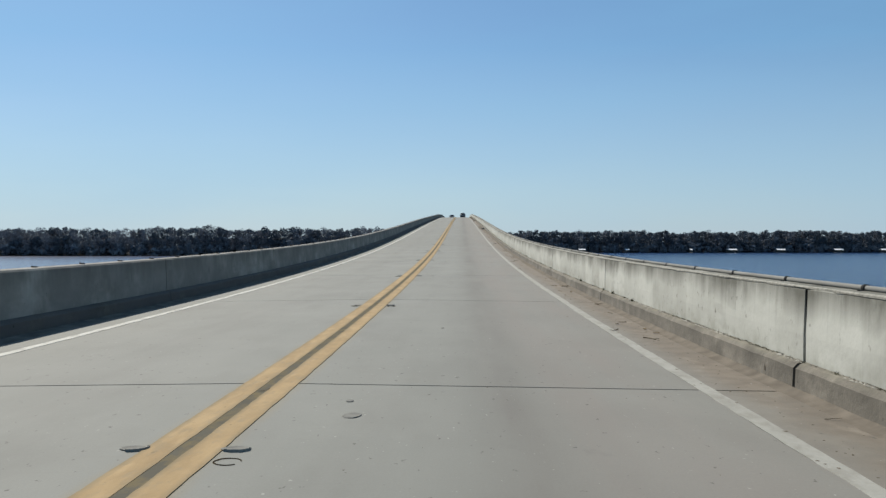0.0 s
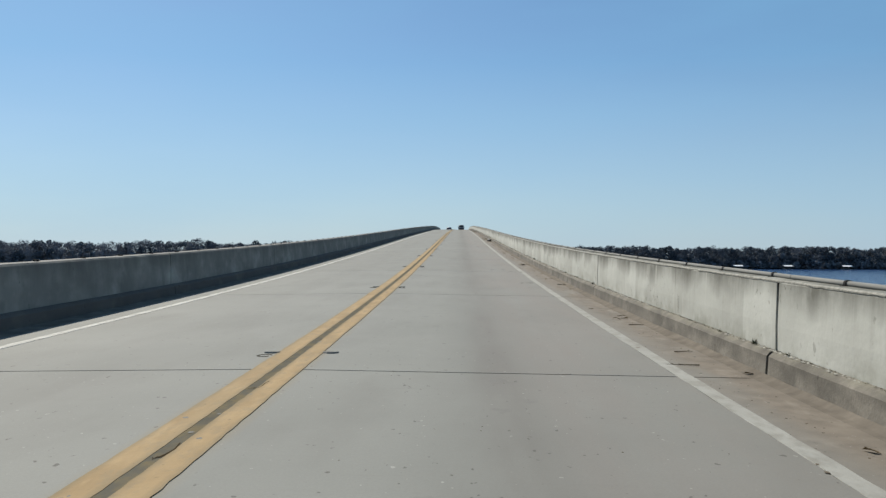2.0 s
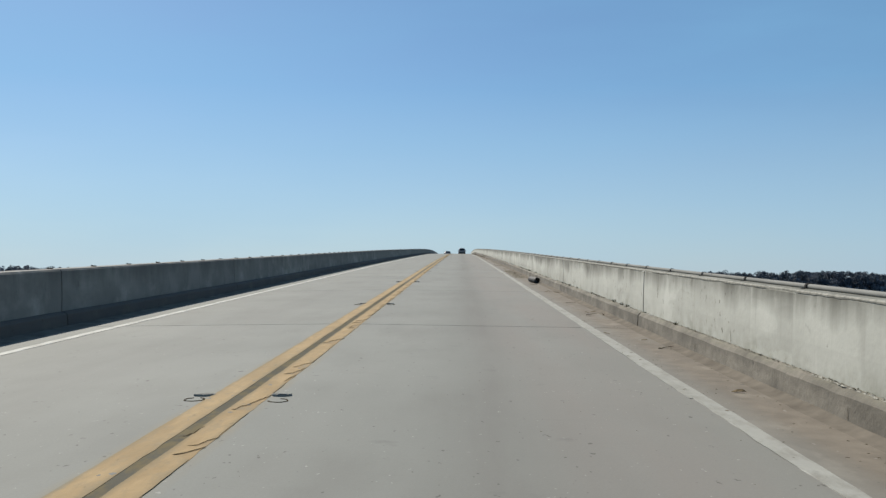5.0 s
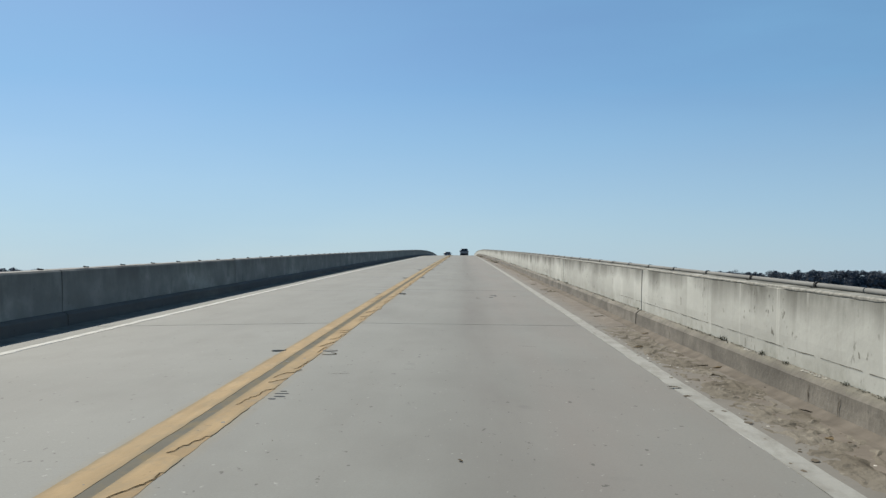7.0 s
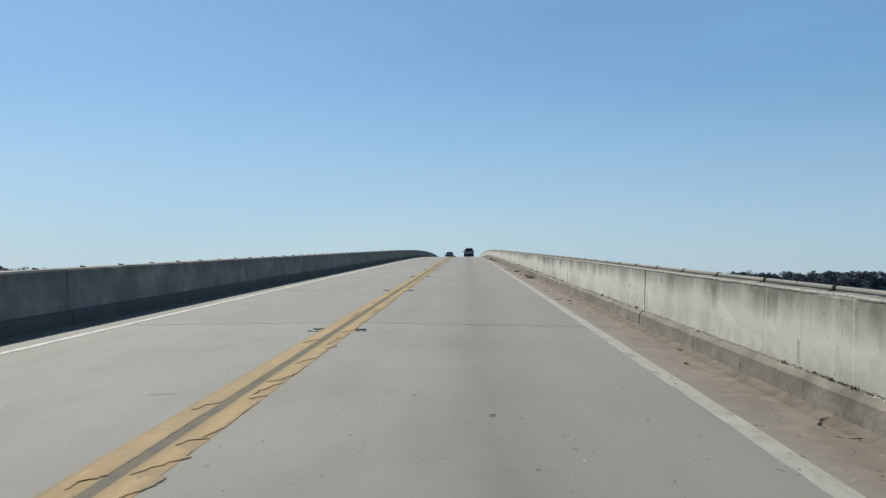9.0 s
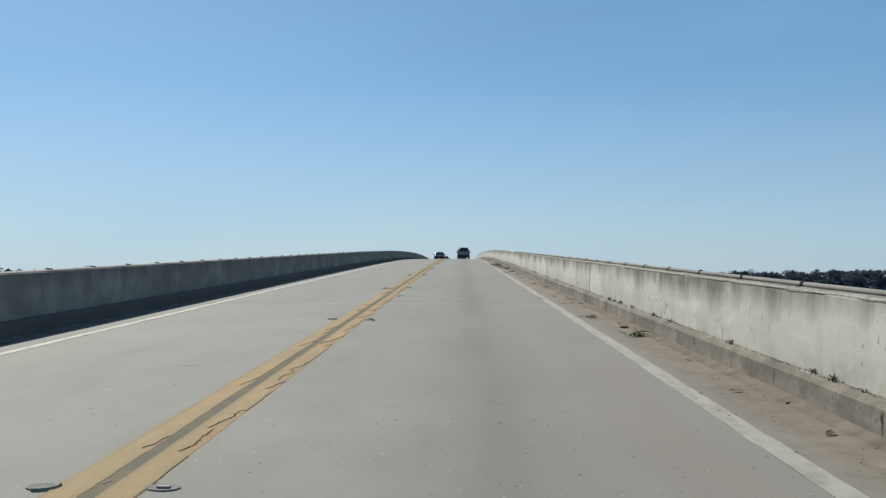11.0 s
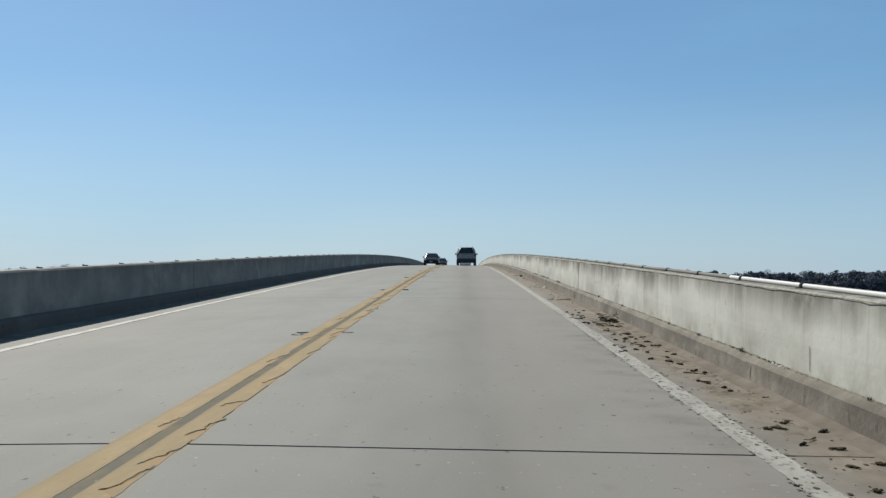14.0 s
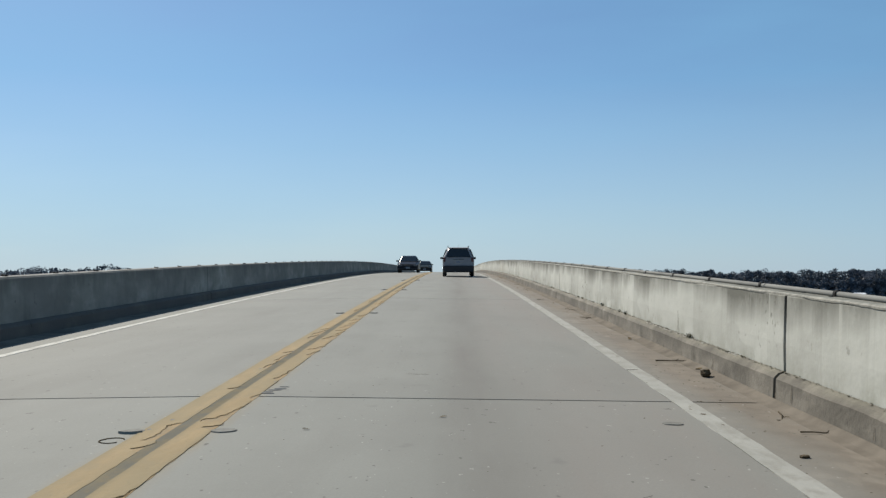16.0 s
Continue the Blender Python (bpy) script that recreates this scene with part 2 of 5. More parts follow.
def make_wall(name, light, dark, streak, height, rim=None, bump=0.22, shade_fac=0.0, shade_colour=(0.105, 0.105, 0.1)):
    """Weathered cast concrete: pale patches, run-off streaks that hang from its top edge, spots and pits. height: its top over the deck."""
    m, nt, b = mat(name, 0.9, 0, 0.2)
    c = coords(nt)
    up = attr(nt, "up")
    info = nt.nodes.new("ShaderNodeObjectInfo")
    col = mix(nt, noise_fac(nt, coords(nt, 1, 0.55, 1.2), 1.3, 7.0, 0.38, 0.62, 0.6), dark, light)
    col = mix(nt, times(nt, info.outputs["Random"], 0.22), col, dark)
    # grout smears and pale patches
    col = mix(nt, times(nt, noise_fac(nt, coords(nt, 1.0, 0.8, 1.1), 1.5, 6.0, 0.50, 0.62), 0.7), col, tuple(min(0.55, v * 1.22) for v in light))
    # streaks that run down from the top
    run_ = noise_fac(nt, coords(nt, 1.0, 1.5, 0.35), 1.0, 7.0, 0.40, 0.64, 0.66)
    hang = ramp(nt, up, height * 0.42, height * 1.0)
    col = mix(nt, times(nt, times(nt, run_, hang), 0.95), col, streak)
    col = mix(nt, times(nt, noise_fac(nt, coords(nt, 1.0, 2.4, 1.3), 1.0, 6.0, 0.60, 0.72), 0.5), col, streak)
    cap = times(nt, ramp(nt, up, height * 0.70, height * 0.97), noise_fac(nt, coords(nt, 1.0, 1.6, 1.0), 1.2, 6.0, 0.30, 0.62))
    col = mix(nt, times(nt, cap, 0.0 if rim else 0.62), col, streak)
    if rim:
        edge = times(nt, ramp(nt, up, height * 0.82, height * 0.98), noise_fac(nt, coords(nt, 1, 1.5, 1), 2.2, 5.0, 0.35, 0.6))
        col = mix(nt, times(nt, edge, 0.85), col, rim)
    if rim:
        rough_face = noise_fac(nt, coords(nt, 1, 0.8, 1.4), 7.0, 8.0, 0.38, 0.62, 0.7)
        col = mix(nt, times(nt, rough_face, 0.4), col, tuple(v * 0.8 for v in dark))
    # blends in a dark tone that paints the left wall's shade into its colour
    if shade_fac:
        shade_noise = noise_fac(nt, coords(nt, 1, 0.7, 1.0), 0.8, 6.0, 0.25, 0.60, 0.6)
        col = mix(nt, times(nt, times(nt, shade_noise, 0.25, "ADD"), shade_fac), col, shade_colour)
    spots = noise_fac(nt, c, 9.0, 4.0, 0.68, 0.73)
    col = mix(nt, times(nt, spots, 0.75), col, tuple(v * 0.42 for v in dark))
    nt.links.new(col, b.inputs["Base Color"])
    relief(nt, b, noise_fac(nt, c, 20.0, 8.0, 0.2, 0.8), bump, 0.008)
    return m


def make_paint(name, colour, under, wear, lo=0.52, hi=0.62, spec=0.2):
    m, nt, b = mat(name, 0.85, 0, spec)
    c = coords(nt)
    col = mix(nt, noise_fac(nt, c, 2.2, 6.0, 0.3, 0.7), tuple(v * 0.85 for v in colour), colour)
    w = noise_fac(nt, coords(nt, 1.0, 0.45, 1.0), 7.0, 8.0, lo, hi, 0.65)
    col = mix(nt, times(nt, w, wear), col, under)
    nt.links.new(col, b.inputs["Base Color"])
    relief(nt, b, noise_fac(nt, c, 30.0, 5.0), 0.3, 0.004)
    return m


def make_yellow():
    """Thick old road paint: golden, browned in long patches, worn through to the concrete in crumbs."""
    m, nt, b = mat("yellow_paint", 0.85, 0, 0.1)
    c = coords(nt)
    col = mix(nt, noise_fac(nt, coords(nt, 1.6, 0.5, 1.0), 2.0, 7.0, 0.34, 0.66, 0.62), (0.236, 0.163, 0.079), (0.316, 0.224, 0.114))
    col = mix(nt, times(nt, noise_fac(nt, coords(nt, 3.0, 0.6, 1.0), 2.6, 6.0, 0.55, 0.72), 0.6), col, (0.360, 0.258, 0.134))
    w = noise_fac(nt, coords(nt, 1.0, 0.4, 1.0), 8.0, 8.0, 0.52, 0.62, 0.68)
    col = mix(nt, times(nt, w, 0.38), col, (0.188, 0.155, 0.100))
    col = mix(nt, times(nt, noise_fac(nt, coords(nt, 1.0, 0.6, 1.0), 16.0, 4.0, 0.66, 0.72), 0.45), col, (0.10, 0.078, 0.045))
    # browner edges and a paler middle, painted so that each line looks rounded
    mid_light = times(nt, band(nt, -0.148, 0.045, 0.060), band(nt, 0.140, 0.045, 0.055), "ADD")
    edge_shade = times(nt, ramp(nt, mid_light, 0.9, 0.1), noise_fac(nt, coords(nt, 1.0, 0.3, 1.0), 6.0, 6.0, 0.15, 0.6))
    col = mix(nt, times(nt, edge_shade, 0.75), col, (0.158, 0.125, 0.072))
    # the outer edges are rubbed thin in a ragged fringe, and the paint thins out in long stretches
    rub = times(nt, band(nt, 0.0, 0.165, 0.085), noise_fac(nt, coords(nt, 1.0, 0.35, 1.0), 5.0, 7.0, 0.15, 0.55, 0.65), "ADD")
    fringe = ramp(nt, rub, 1.0, 0.5)
    col = mix(nt, times(nt, fringe, 0.9), col, (0.165, 0.150, 0.112))
    thin = noise_fac(nt, coords(nt, 2.2, 0.10, 1.0), 1.5, 6.0, 0.50, 0.70, 0.6)
    col = mix(nt, times(nt, thin, 0.45), col, (0.205, 0.155, 0.085))
    # duller, dustier paint near the crest
    dull = times(nt, ramp(nt, axis(nt, 1), 110.0, 250.0), noise_fac(nt, coords(nt, 1.0, 0.2, 1.0), 2.0, 5.0, 0.2, 0.7))
    col = mix(nt, times(nt, dull, 0.9), col, (0.192, 0.158, 0.092))
    nt.links.new(col, b.inputs["Base Color"])
    relief(nt, b, noise_fac(nt, c, 22.0, 6.0), 0.25, 0.005)
    return m


M_DECK = make_deck()
M_STRIP_TAN = make_paint('paint_stained_strip', (0.150, 0.142, 0.118), (0.185, 0.152, 0.095), 0.6, 0.46, 0.62, 0.0)
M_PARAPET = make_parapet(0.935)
M_CURB = make_wall("curb_concrete", (0.182, 0.166, 0.138), (0.103, 0.094, 0.078), (0.055, 0.050, 0.041), 0.26, (0.168, 0.160, 0.124), 0.5)
# left parapet and curb: darker copies, with their shade put into the colour
M_PARAPET_SHADE = make_wall("shaded_parapet_concrete", (0.415, 0.415, 0.368), (0.28, 0.278, 0.242), (0.105, 0.103, 0.084), 0.935, shade_fac=0.68, shade_colour=(0.128, 0.121, 0.114))
M_CURB_SHADE = make_wall("shaded_curb_concrete", (0.172, 0.150, 0.119), (0.105, 0.091, 0.071), (0.058, 0.051, 0.038), 0.26, None, 0.5, 0.85, (0.100, 0.092, 0.086))
M_GIRDER = make_wall("girder_concrete", (0.30, 0.295, 0.27), (0.22, 0.215, 0.2), (0.15, 0.145, 0.13), 1.0)
M_YELLOW = make_yellow()
M_STRIP = make_paint("stained_strip", (0.114, 0.107, 0.087), (0.165, 0.132, 0.075), 0.65, 0.46, 0.62, 0.0)
M_WHITE = make_paint("white_paint", (0.270, 0.269, 0.243), (0.180, 0.173, 0.150), 0.75, 0.45, 0.64)
M_YELLOW_OLD = make_paint("old_yellow_paint", (0.250, 0.175, 0.088), (0.172, 0.150, 0.105), 0.65, 0.46, 0.64, 0.1)
M_WHITE_CLEAN = make_paint("cleaner_white_paint", (0.42, 0.42, 0.385), (0.24, 0.235, 0.21), 0.75, 0.46, 0.62)
M_LITTER = plain("leaf_crumbs", (0.078, 0.067, 0.047), 0.95, 0, 0.6, 14.0, 0.0)
M_SEAL = plain("joint_seal", (0.016, 0.015, 0.013), 0.95, 0, 0.4, 20.0, 0.0)
M_TAR = plain("weathered_adhesive", (0.158, 0.156, 0.139), 0.85, 0, 0.35, 18.0, 0.17)
M_CRACK = plain("crack_dirt_shade", (0.064, 0.048, 0.029), 0.95, 0, 0.4, 30.0, 0.0)
M_MOSS = plain("moss", (0.058, 0.055, 0.035), 0.95, 0, 0.5, 30.0, 0.1)
M_PIPE = plain("conduit_plastic", (0.215, 0.213, 0.197), 0.9, 0, 0.3, 1.2, 0.1)
M_PIPE_NEW = plain("conduit_plastic_new", (0.42, 0.42, 0.40), 0.6, 0, 0.1, 2.0, 0.4)
M_BLACK = plain("black_strap", (0.008, 0.008, 0.008), 0.8, 0, 0.3, 8.0, 0.1)
M_RUBBER = plain("black_rubber", (0.022, 0.022, 0.022), 0.75, 0, 0.4, 20.0)
M_TWIG = plain("dead_twig", (0.10, 0.078, 0.05), 0.9, 0, 0.5, 25.0, 0.1)
M_LEAF = plain("dry_leaf", (0.15, 0.11, 0.06), 0.9, 0, 0.5, 25.0, 0.1)
M_GREENLEAF = plain("green_weed", (0.075, 0.10, 0.05), 0.9, 0, 0.4, 25.0, 0.1)
M_GREENFILM = plain("green_plastic_film", (0.03, 0.14, 0.055), 0.6, 0, 0.2, 20.0, 0.3)
M_PAPER = plain("paper_scrap", (0.5, 0.48, 0.42), 0.9, 0, 0.25, 20.0, 0.1)
M_MUD = plain("dried_mud", (0.132, 0.110, 0.082), 0.95, 0, 0.45, 14.0, 0.1)
M_SPALL = plain("spalled_concrete", (0.085, 0.073, 0.058), 0.95, 0, 0.5, 25.0, 0.05)
M_BARE = plain("bare_concrete", (0.196, 0.193, 0.171), 0.9, 0, 0.35, 12.0, 0.1)
M_SAND = plain("wind_blown_sand", (0.154, 0.135, 0.111), 0.95, 0, 0.38, 4.0, 0.05)
M_GUTTER = plain("gutter_shade", (0.205, 0.178, 0.150), 0.95, 0, 0.45, 3.0, 0.05)
M_RESIDUE = plain("blue_grey_residue", (0.108, 0.114, 0.120), 0.9, 0, 0.5, 14.0, 0.1)
M_CERAMIC = plain("chipped_ceramic", (0.24, 0.236, 0.21), 0.7, 0, 0.35, 20.0, 0.2)
M_GROUT = plain("pale_grout", (0.31, 0.30, 0.262), 0.95, 0, 0.5, 16.0, 0.1)
M_BANK = plain("shore_earth", (0.03, 0.026, 0.02), 0.95, 0, 0.4, 0.05, 0.1)


def make_water():
    """Rippled deep blue water; left of the bridge its specular level is higher and its bump lower."""
    m, nt, b = mat("lake_water", 0.18, 0, 0.11)
    b.inputs["IOR"].default_value = 1.33
    col = mix(nt, noise_fac(nt, coords(nt, 0.35, 1, 1), 0.02, 5.0, 0.3, 0.7), (0.009, 0.025, 0.070), (0.014, 0.036, 0.095))
    nt.links.new(col, b.inputs["Base Color"])
    left_side = ramp(nt, axis(nt, 0), 20.0, -60.0)
    for lo, hi, sock in ((0.075, 0.24, b.inputs["Specular IOR Level"]), (0.16, 0.19, b.inputs["Roughness"])):
        r = nt.nodes.new("ShaderNodeMapRange")
        r.inputs["To Min"].default_value, r.inputs["To Max"].default_value = lo, hi
        nt.links.new(left_side, r.inputs["Value"])
        nt.links.new(r.outputs[0], sock)
    w = nt.nodes.new("ShaderNodeTexNoise")
    w.inputs["Scale"].default_value, w.inputs["Detail"].default_value = 0.5, 6.0
    nt.links.new(coords(nt, 0.5, 1.0, 1.0), w.inputs["Vector"])
    u = node(nt, "ShaderNodeBump", Distance=0.9)
    r = nt.nodes.new("ShaderNodeMapRange")
    r.inputs["To Min"].default_value, r.inputs["To Max"].default_value = 0.65, 0.28
    nt.links.new(left_side, r.inputs["Value"])
    nt.links.new(r.outputs[0], u.inputs["Strength"])
    nt.links.new(w.outputs[0], u.inputs["Height"])
    nt.links.new(u.outputs[0], b.inputs["Normal"])
    return m


def make_foliage(name, dark, light):
    m, nt, b = mat(name, 0.9, 0, 0.02)
    g = nt.nodes.new("ShaderNodeNewGeometry")
    col = mix(nt, g.outputs["Random Per Island"], dark, light)
    col = mix(nt, noise_fac(nt, coords(nt), 0.05, 3.0, 0.35, 0.65), col, tuple(v * 0.75 for v in dark))
    nt.links.new(col, b.inputs["Base Color"])
    # thin leaves let some of the light through
    through_leaf = nt.nodes.new("ShaderNodeBsdfTranslucent")
    nt.links.new(col, through_leaf.inputs["Color"])
    both = nt.nodes.new("ShaderNodeMixShader")
    both.inputs[0].default_value = 0.03
    nt.links.new(b.outputs[0], both.inputs[1])
    nt.links.new(through_leaf.outputs[0], both.inputs[2])
    nt.links.new(both.outputs[0], nt.nodes["Material Output"].inputs["Surface"])
    return m


M_WATER = make_water()
# the blue-grey haze of distance is mixed into these foliage colours
M_PINE = make_foliage("hazy_pine_needles", (0.108, 0.120, 0.136), (0.126, 0.138, 0.154))
M_OAK = make_foliage("hazy_winter_crown", (0.205, 0.212, 0.232), (0.240, 0.245, 0.262))


# ---------- building tools ----------
def mesh_from(bm, name, material, smooth=False):
    bm.normal_update()
    me = bpy.data.meshes.new(name)
    bm.to_mesh(me)
    bm.free()
    me.materials.append(material)
    if smooth:
        me.polygons.foreach_set("use_smooth", [True] * len(me.polygons))
    return me


def part(name, bm, material, parent=None, label="", smooth=False):
    me = bm if isinstance(bm, bpy.types.Mesh) else mesh_from(bm, name, material, smooth)
    ob = new(name, me)
    ob.parent = parent
    if label:
        ob["label"] = label
    return ob


def thing(name, label, category, m=None, group="", kind=""):
    ob = tagged(new(name), label, category, group, kind)
    if m is not None:
        ob.matrix_world = m
    return ob


def box(bm, cx, cy, cz, sx, sy, sz, bevel=0.0, m=None):
    r = bmesh.ops.create_cube(bm, size=1.0, matrix=(m or Matrix()) @ Matrix.Translation((cx, cy, cz)) @ Matrix.Diagonal((sx, sy, sz, 1)))
    if bevel:
        ed = list({e for v in r["verts"] for e in v.link_edges})
        bmesh.ops.bevel(bm, geom=ed, offset=bevel, segments=2, affect="EDGES", profile=0.5)
    return bm


def cyl(bm, a, b, r1, r2, seg=12, caps=True):
    a, b = Vector(a), Vector(b)
    d = b - a
    m = Matrix.Translation((a + b) / 2) @ d.to_track_quat("Z", "Y").to_matrix().to_4x4()
    bmesh.ops.create_cone(bm, cap_ends=caps, segments=seg, radius1=r1, radius2=r2, depth=d.length, matrix=m)
    return bm


def run(section, s0, s1, ref=None, step=2.0, caps=True, jag=None):
    """A cross-section [(x, up), ...] (closed, anticlockwise as one looks along the road) drawn along the road from s0 to s1.
    ref: the x at which the deck's height is taken; None: at each point's own x."""
    bm = bmesh.new()
    n = max(1, int(math.ceil((s1 - s0) / step)))
    rings = []
    tall = bm.verts.layers.float.new("up")
    for i in range(n + 1):
        s = s0 + (s1 - s0) * i / n
        ring = []
        for k, (x, up) in enumerate(section):
            z = road_z(s) - CROWN * abs(x if ref is None else ref) + up
            dx, dz = jag(s, k) if jag else (0.0, 0.0)
            v = bm.verts.new((x + dx, s, z + dz))
            v[tall] = up
            ring.append(v)
        rings.append(ring)
    m = len(section)
    for a, b in zip(rings, rings[1:]):
        for k in range(m):
            bm.faces.new((a[k], a[(k + 1) % m], b[(k + 1) % m], b[k]))
    if caps:
        bm.faces.new(rings[0][::-1])
        bm.faces.new(rings[-1])
    bmesh.ops.recalc_face_normals(bm, faces=bm.faces[:])
    return bm

# ---------- water, shores, woods ----------
def sheet(name, corners, z, material):
    bm = bmesh.new()
    bm.faces.new([bm.verts.new((x, y, z)) for x, y in corners])
    return part(name, bm, material)


tagged(sheet("water", [(-4500, -2500), (4500, -2500), (4500, 4800), (-4500, 4800)], WATER_Z, M_WATER), "deep blue rippled lake water under a clear sky", "water", kind="structure")


def shore_y(x):
    """Where the far shore stands, by x."""
    t = min(1.0, max(0.0, (x + 70.0) / 110.0))
    return 966.0 + 304.0 * t + 14.0 * noise.noise((x * 0.006, 3.1, 0.0)) + 5.0 * noise.noise((x * 0.03, 7.7, 0.0))


bm = bmesh.new()
cols = []
for i in range(-125, 126):
    x = i * 24.0
    y = shore_y(x)
    cols.append([bm.verts.new(p) for p in ((x, y - 6, WATER_Z - 1.5), (x, y, WATER_Z + 0.5), (x, y + 20, WATER_Z + 1.6), (x, y + 300, WATER_Z + 3.0), (x, 4700, WATER_Z + 4.0))])
for a, b in zip(cols, cols[1:]):
    for k in range(4):
        bm.faces.new((a[k], b[k], b[k + 1], a[k + 1]))
tagged(part("ground", bm, M_BANK), "dark earth of the far wooded lake shore", "ground", kind="structure")


def woods(name, spots, leafage, clump, material, label, foot=0.4, sliver=1.0):
    """Trees at spots [(x, y, z, height, spread), ...] as one sheet of far wood: tapered trunks, limbs and crowns of many small clumps."""
    rng = np.random.default_rng(len(spots) + int(clump * 10))
    p = np.array(spots)
    n = len(p)
    base, h, w = p[:, :3], p[:, 3], p[:, 4]
    # trunks, four-sided and tapered
    lean = rng.normal(0, 0.02, (n, 2))
    ang = np.arange(4) * math.pi / 2
    tr = np.zeros((n, 3, 4, 3))
    for q, (f_, r) in enumerate(((0.0, 0.30), (0.5, 0.2), (0.92, 0.05))):
        tr[:, q, :, 0] = (base[:, 0] + lean[:, 0] * h * f_)[:, None] + r * np.cos(ang)
        tr[:, q, :, 1] = (base[:, 1] + lean[:, 1] * h * f_)[:, None] + r * np.sin(ang)
        tr[:, q, :, 2] = (base[:, 2] + h * f_)[:, None]
    one = np.array([(q * 4 + k, q * 4 + (k + 1) % 4, q * 4 + 4 + (k + 1) % 4, q * 4 + 4 + k) for q in (0, 1) for k in range(4)])
    verts = [tr.reshape(-1, 3)]
    quads = [(np.arange(n)[:, None, None] * 12 + one).reshape(-1, 4)]
    count = n * 12
    # five limbs each, flat wedges that rise outwards
    a, f_ = rng.uniform(0, 6.28, (n, 5)), rng.uniform(0.40, 0.78, (n, 5))
    limb = np.zeros((n, 5, 4, 3))
    limb[..., :2] = base[:, None, None, :2]
    limb[..., 2] = (base[:, 2, None] + h[:, None] * f_)[..., None]
    limb[..., 0, 2] -= 0.14
    limb[..., 1, 2] += 0.14
    for k, dz in ((2, 0.05), (3, -0.05)):
        limb[..., k, 0] += np.cos(a) * w[:, None] * 0.8
        limb[..., k, 1] += np.sin(a) * w[:, None] * 0.8
        limb[..., k, 2] += h[:, None] * 0.16 + dz
    verts.append(limb.reshape(-1, 3))
    quads.append(count + np.arange(n * 20).reshape(-1, 4))
    count += n * 20
    # crowns: lobes, each of many small clumps that face outwards
    lobes = 9
    lc = rng.normal(0, 0.36, (n, lobes, 3)) * w[:, None, None]
    lc[..., 2] = h[:, None] * rng.uniform(foot, 0.88, (n, lobes))
    lr = w[:, None] * rng.uniform(0.34, 0.60, (n, lobes))
    lc[:, 0, :2], lc[:, 0, 2], lr[:, 0] = 0.0, h * 0.93, w * 0.40
    lc[:, 1, 2], lr[:, 1] = h * 0.88, w * 0.52
    pick = np.arange(leafage) % lobes
    d = rng.normal(0, 1, (n, leafage, 3))
    d /= np.linalg.norm(d, axis=2, keepdims=True) + 1e-6
    r = lr[:, pick] * rng.uniform(0.82, 1.05, (n, leafage))
    c = base[:, None, :] + lc[:, pick] + d * r[..., None] * np.array((1.0, 1.0, 0.72))
    nrm = d + rng.normal(0, 0.5, d.shape)
    nrm /= np.linalg.norm(nrm, axis=2, keepdims=True)
    u = np.cross(nrm, rng.normal(0, 1, d.shape))
    u /= np.linalg.norm(u, axis=2, keepdims=True) + 1e-6
    v = np.cross(nrm, u) * (clump * sliver * rng.uniform(0.45, 1.1, (n, leafage)))[..., None]
    u = u * (clump * rng.uniform(0.5, 1.3, (n, leafage)))[..., None]
    verts.append(np.stack([c - u, c + v, c + u, c - v * 0.7], axis=2).reshape(-1, 3))
    quads.append(count + np.arange(n * leafage * 4).reshape(-1, 4))
    verts, quads = np.concatenate(verts), np.concatenate(quads)
    me = bpy.data.meshes.new(name)
    me.vertices.add(len(verts))
    me.vertices.foreach_set("co", verts.astype(np.float32).ravel())
    me.loops.add(quads.size)
    me.loops.foreach_set("vertex_index", quads.astype(np.int32).ravel())
    me.polygons.add(len(quads))
    me.polygons.foreach_set("loop_start", np.arange(0, quads.size, 4, dtype=np.int32))
    me.update(calc_edges=True)
    me.materials.append(material)
    return tagged(new(name, me), label, "trees", kind="stuff")


rng = np.random.default_rng(5)
pines, oaks, under = [], [], []
for row in range(5):
    for i in range(-112, 124):
        x = i * 7.0 + rng.uniform(-3.5, 3.5)
        if -26 < x < 26:
            continue
        y = shore_y(x) + 7 + row * 13 + rng.uniform(-5, 5)
        right = x > 0
        big = 2.4 * noise.noise((x * 0.012, 9.0, 0.0)) + 2.0 * noise.noise((x * 0.045, 2.0, 0.0))
        # more of the paler crowns on the left, to imitate the thicker haze there
        bare = rng.random() > (0.78 if right else 0.34)
        h = 26.0 + 1.5 * big + rng.normal(0, 1.1) + (rng.uniform(1.0, 3.2) if rng.random() < 0.16 else 0.0)
        if row == 0:
            h *= rng.uniform(0.5, 0.9)
        (oaks if bare else pines).append((x, y, WATER_Z + 1.2, h, rng.uniform(5.0, 8.0)))
        under.append((x + rng.uniform(-4, 4), y - 3, WATER_Z + 0.6, rng.uniform(6, 12) if row == 0 else rng.uniform(12, 20), rng.uniform(5, 7)))
woods("pine_trees", pines, 300, 0.95, M_PINE, "evergreen pine wood along the far lake shore, blue-grey with painted haze")
woods("bare_trees", oaks, 330, 0.85, M_OAK, "leafless winter trees along the far lake shore, blue-grey with painted haze", 0.35, 0.55)
woods("undergrowth", under, 150, 1.5, M_OAK, "dense undergrowth at the foot of the shore wood, blue-grey with painted haze", 0.08)

# ---------- the bridge ----------
JOINTS = [8.49 + 11.6935 * k for k in range(-8, 16)] + [195.22 + 17.066 * k for k in range(0, 16)]
GAP = 0.018
R_CURB, R_WALL, L_CURB, L_WALL = 4.64, 4.735, -4.50, -4.60
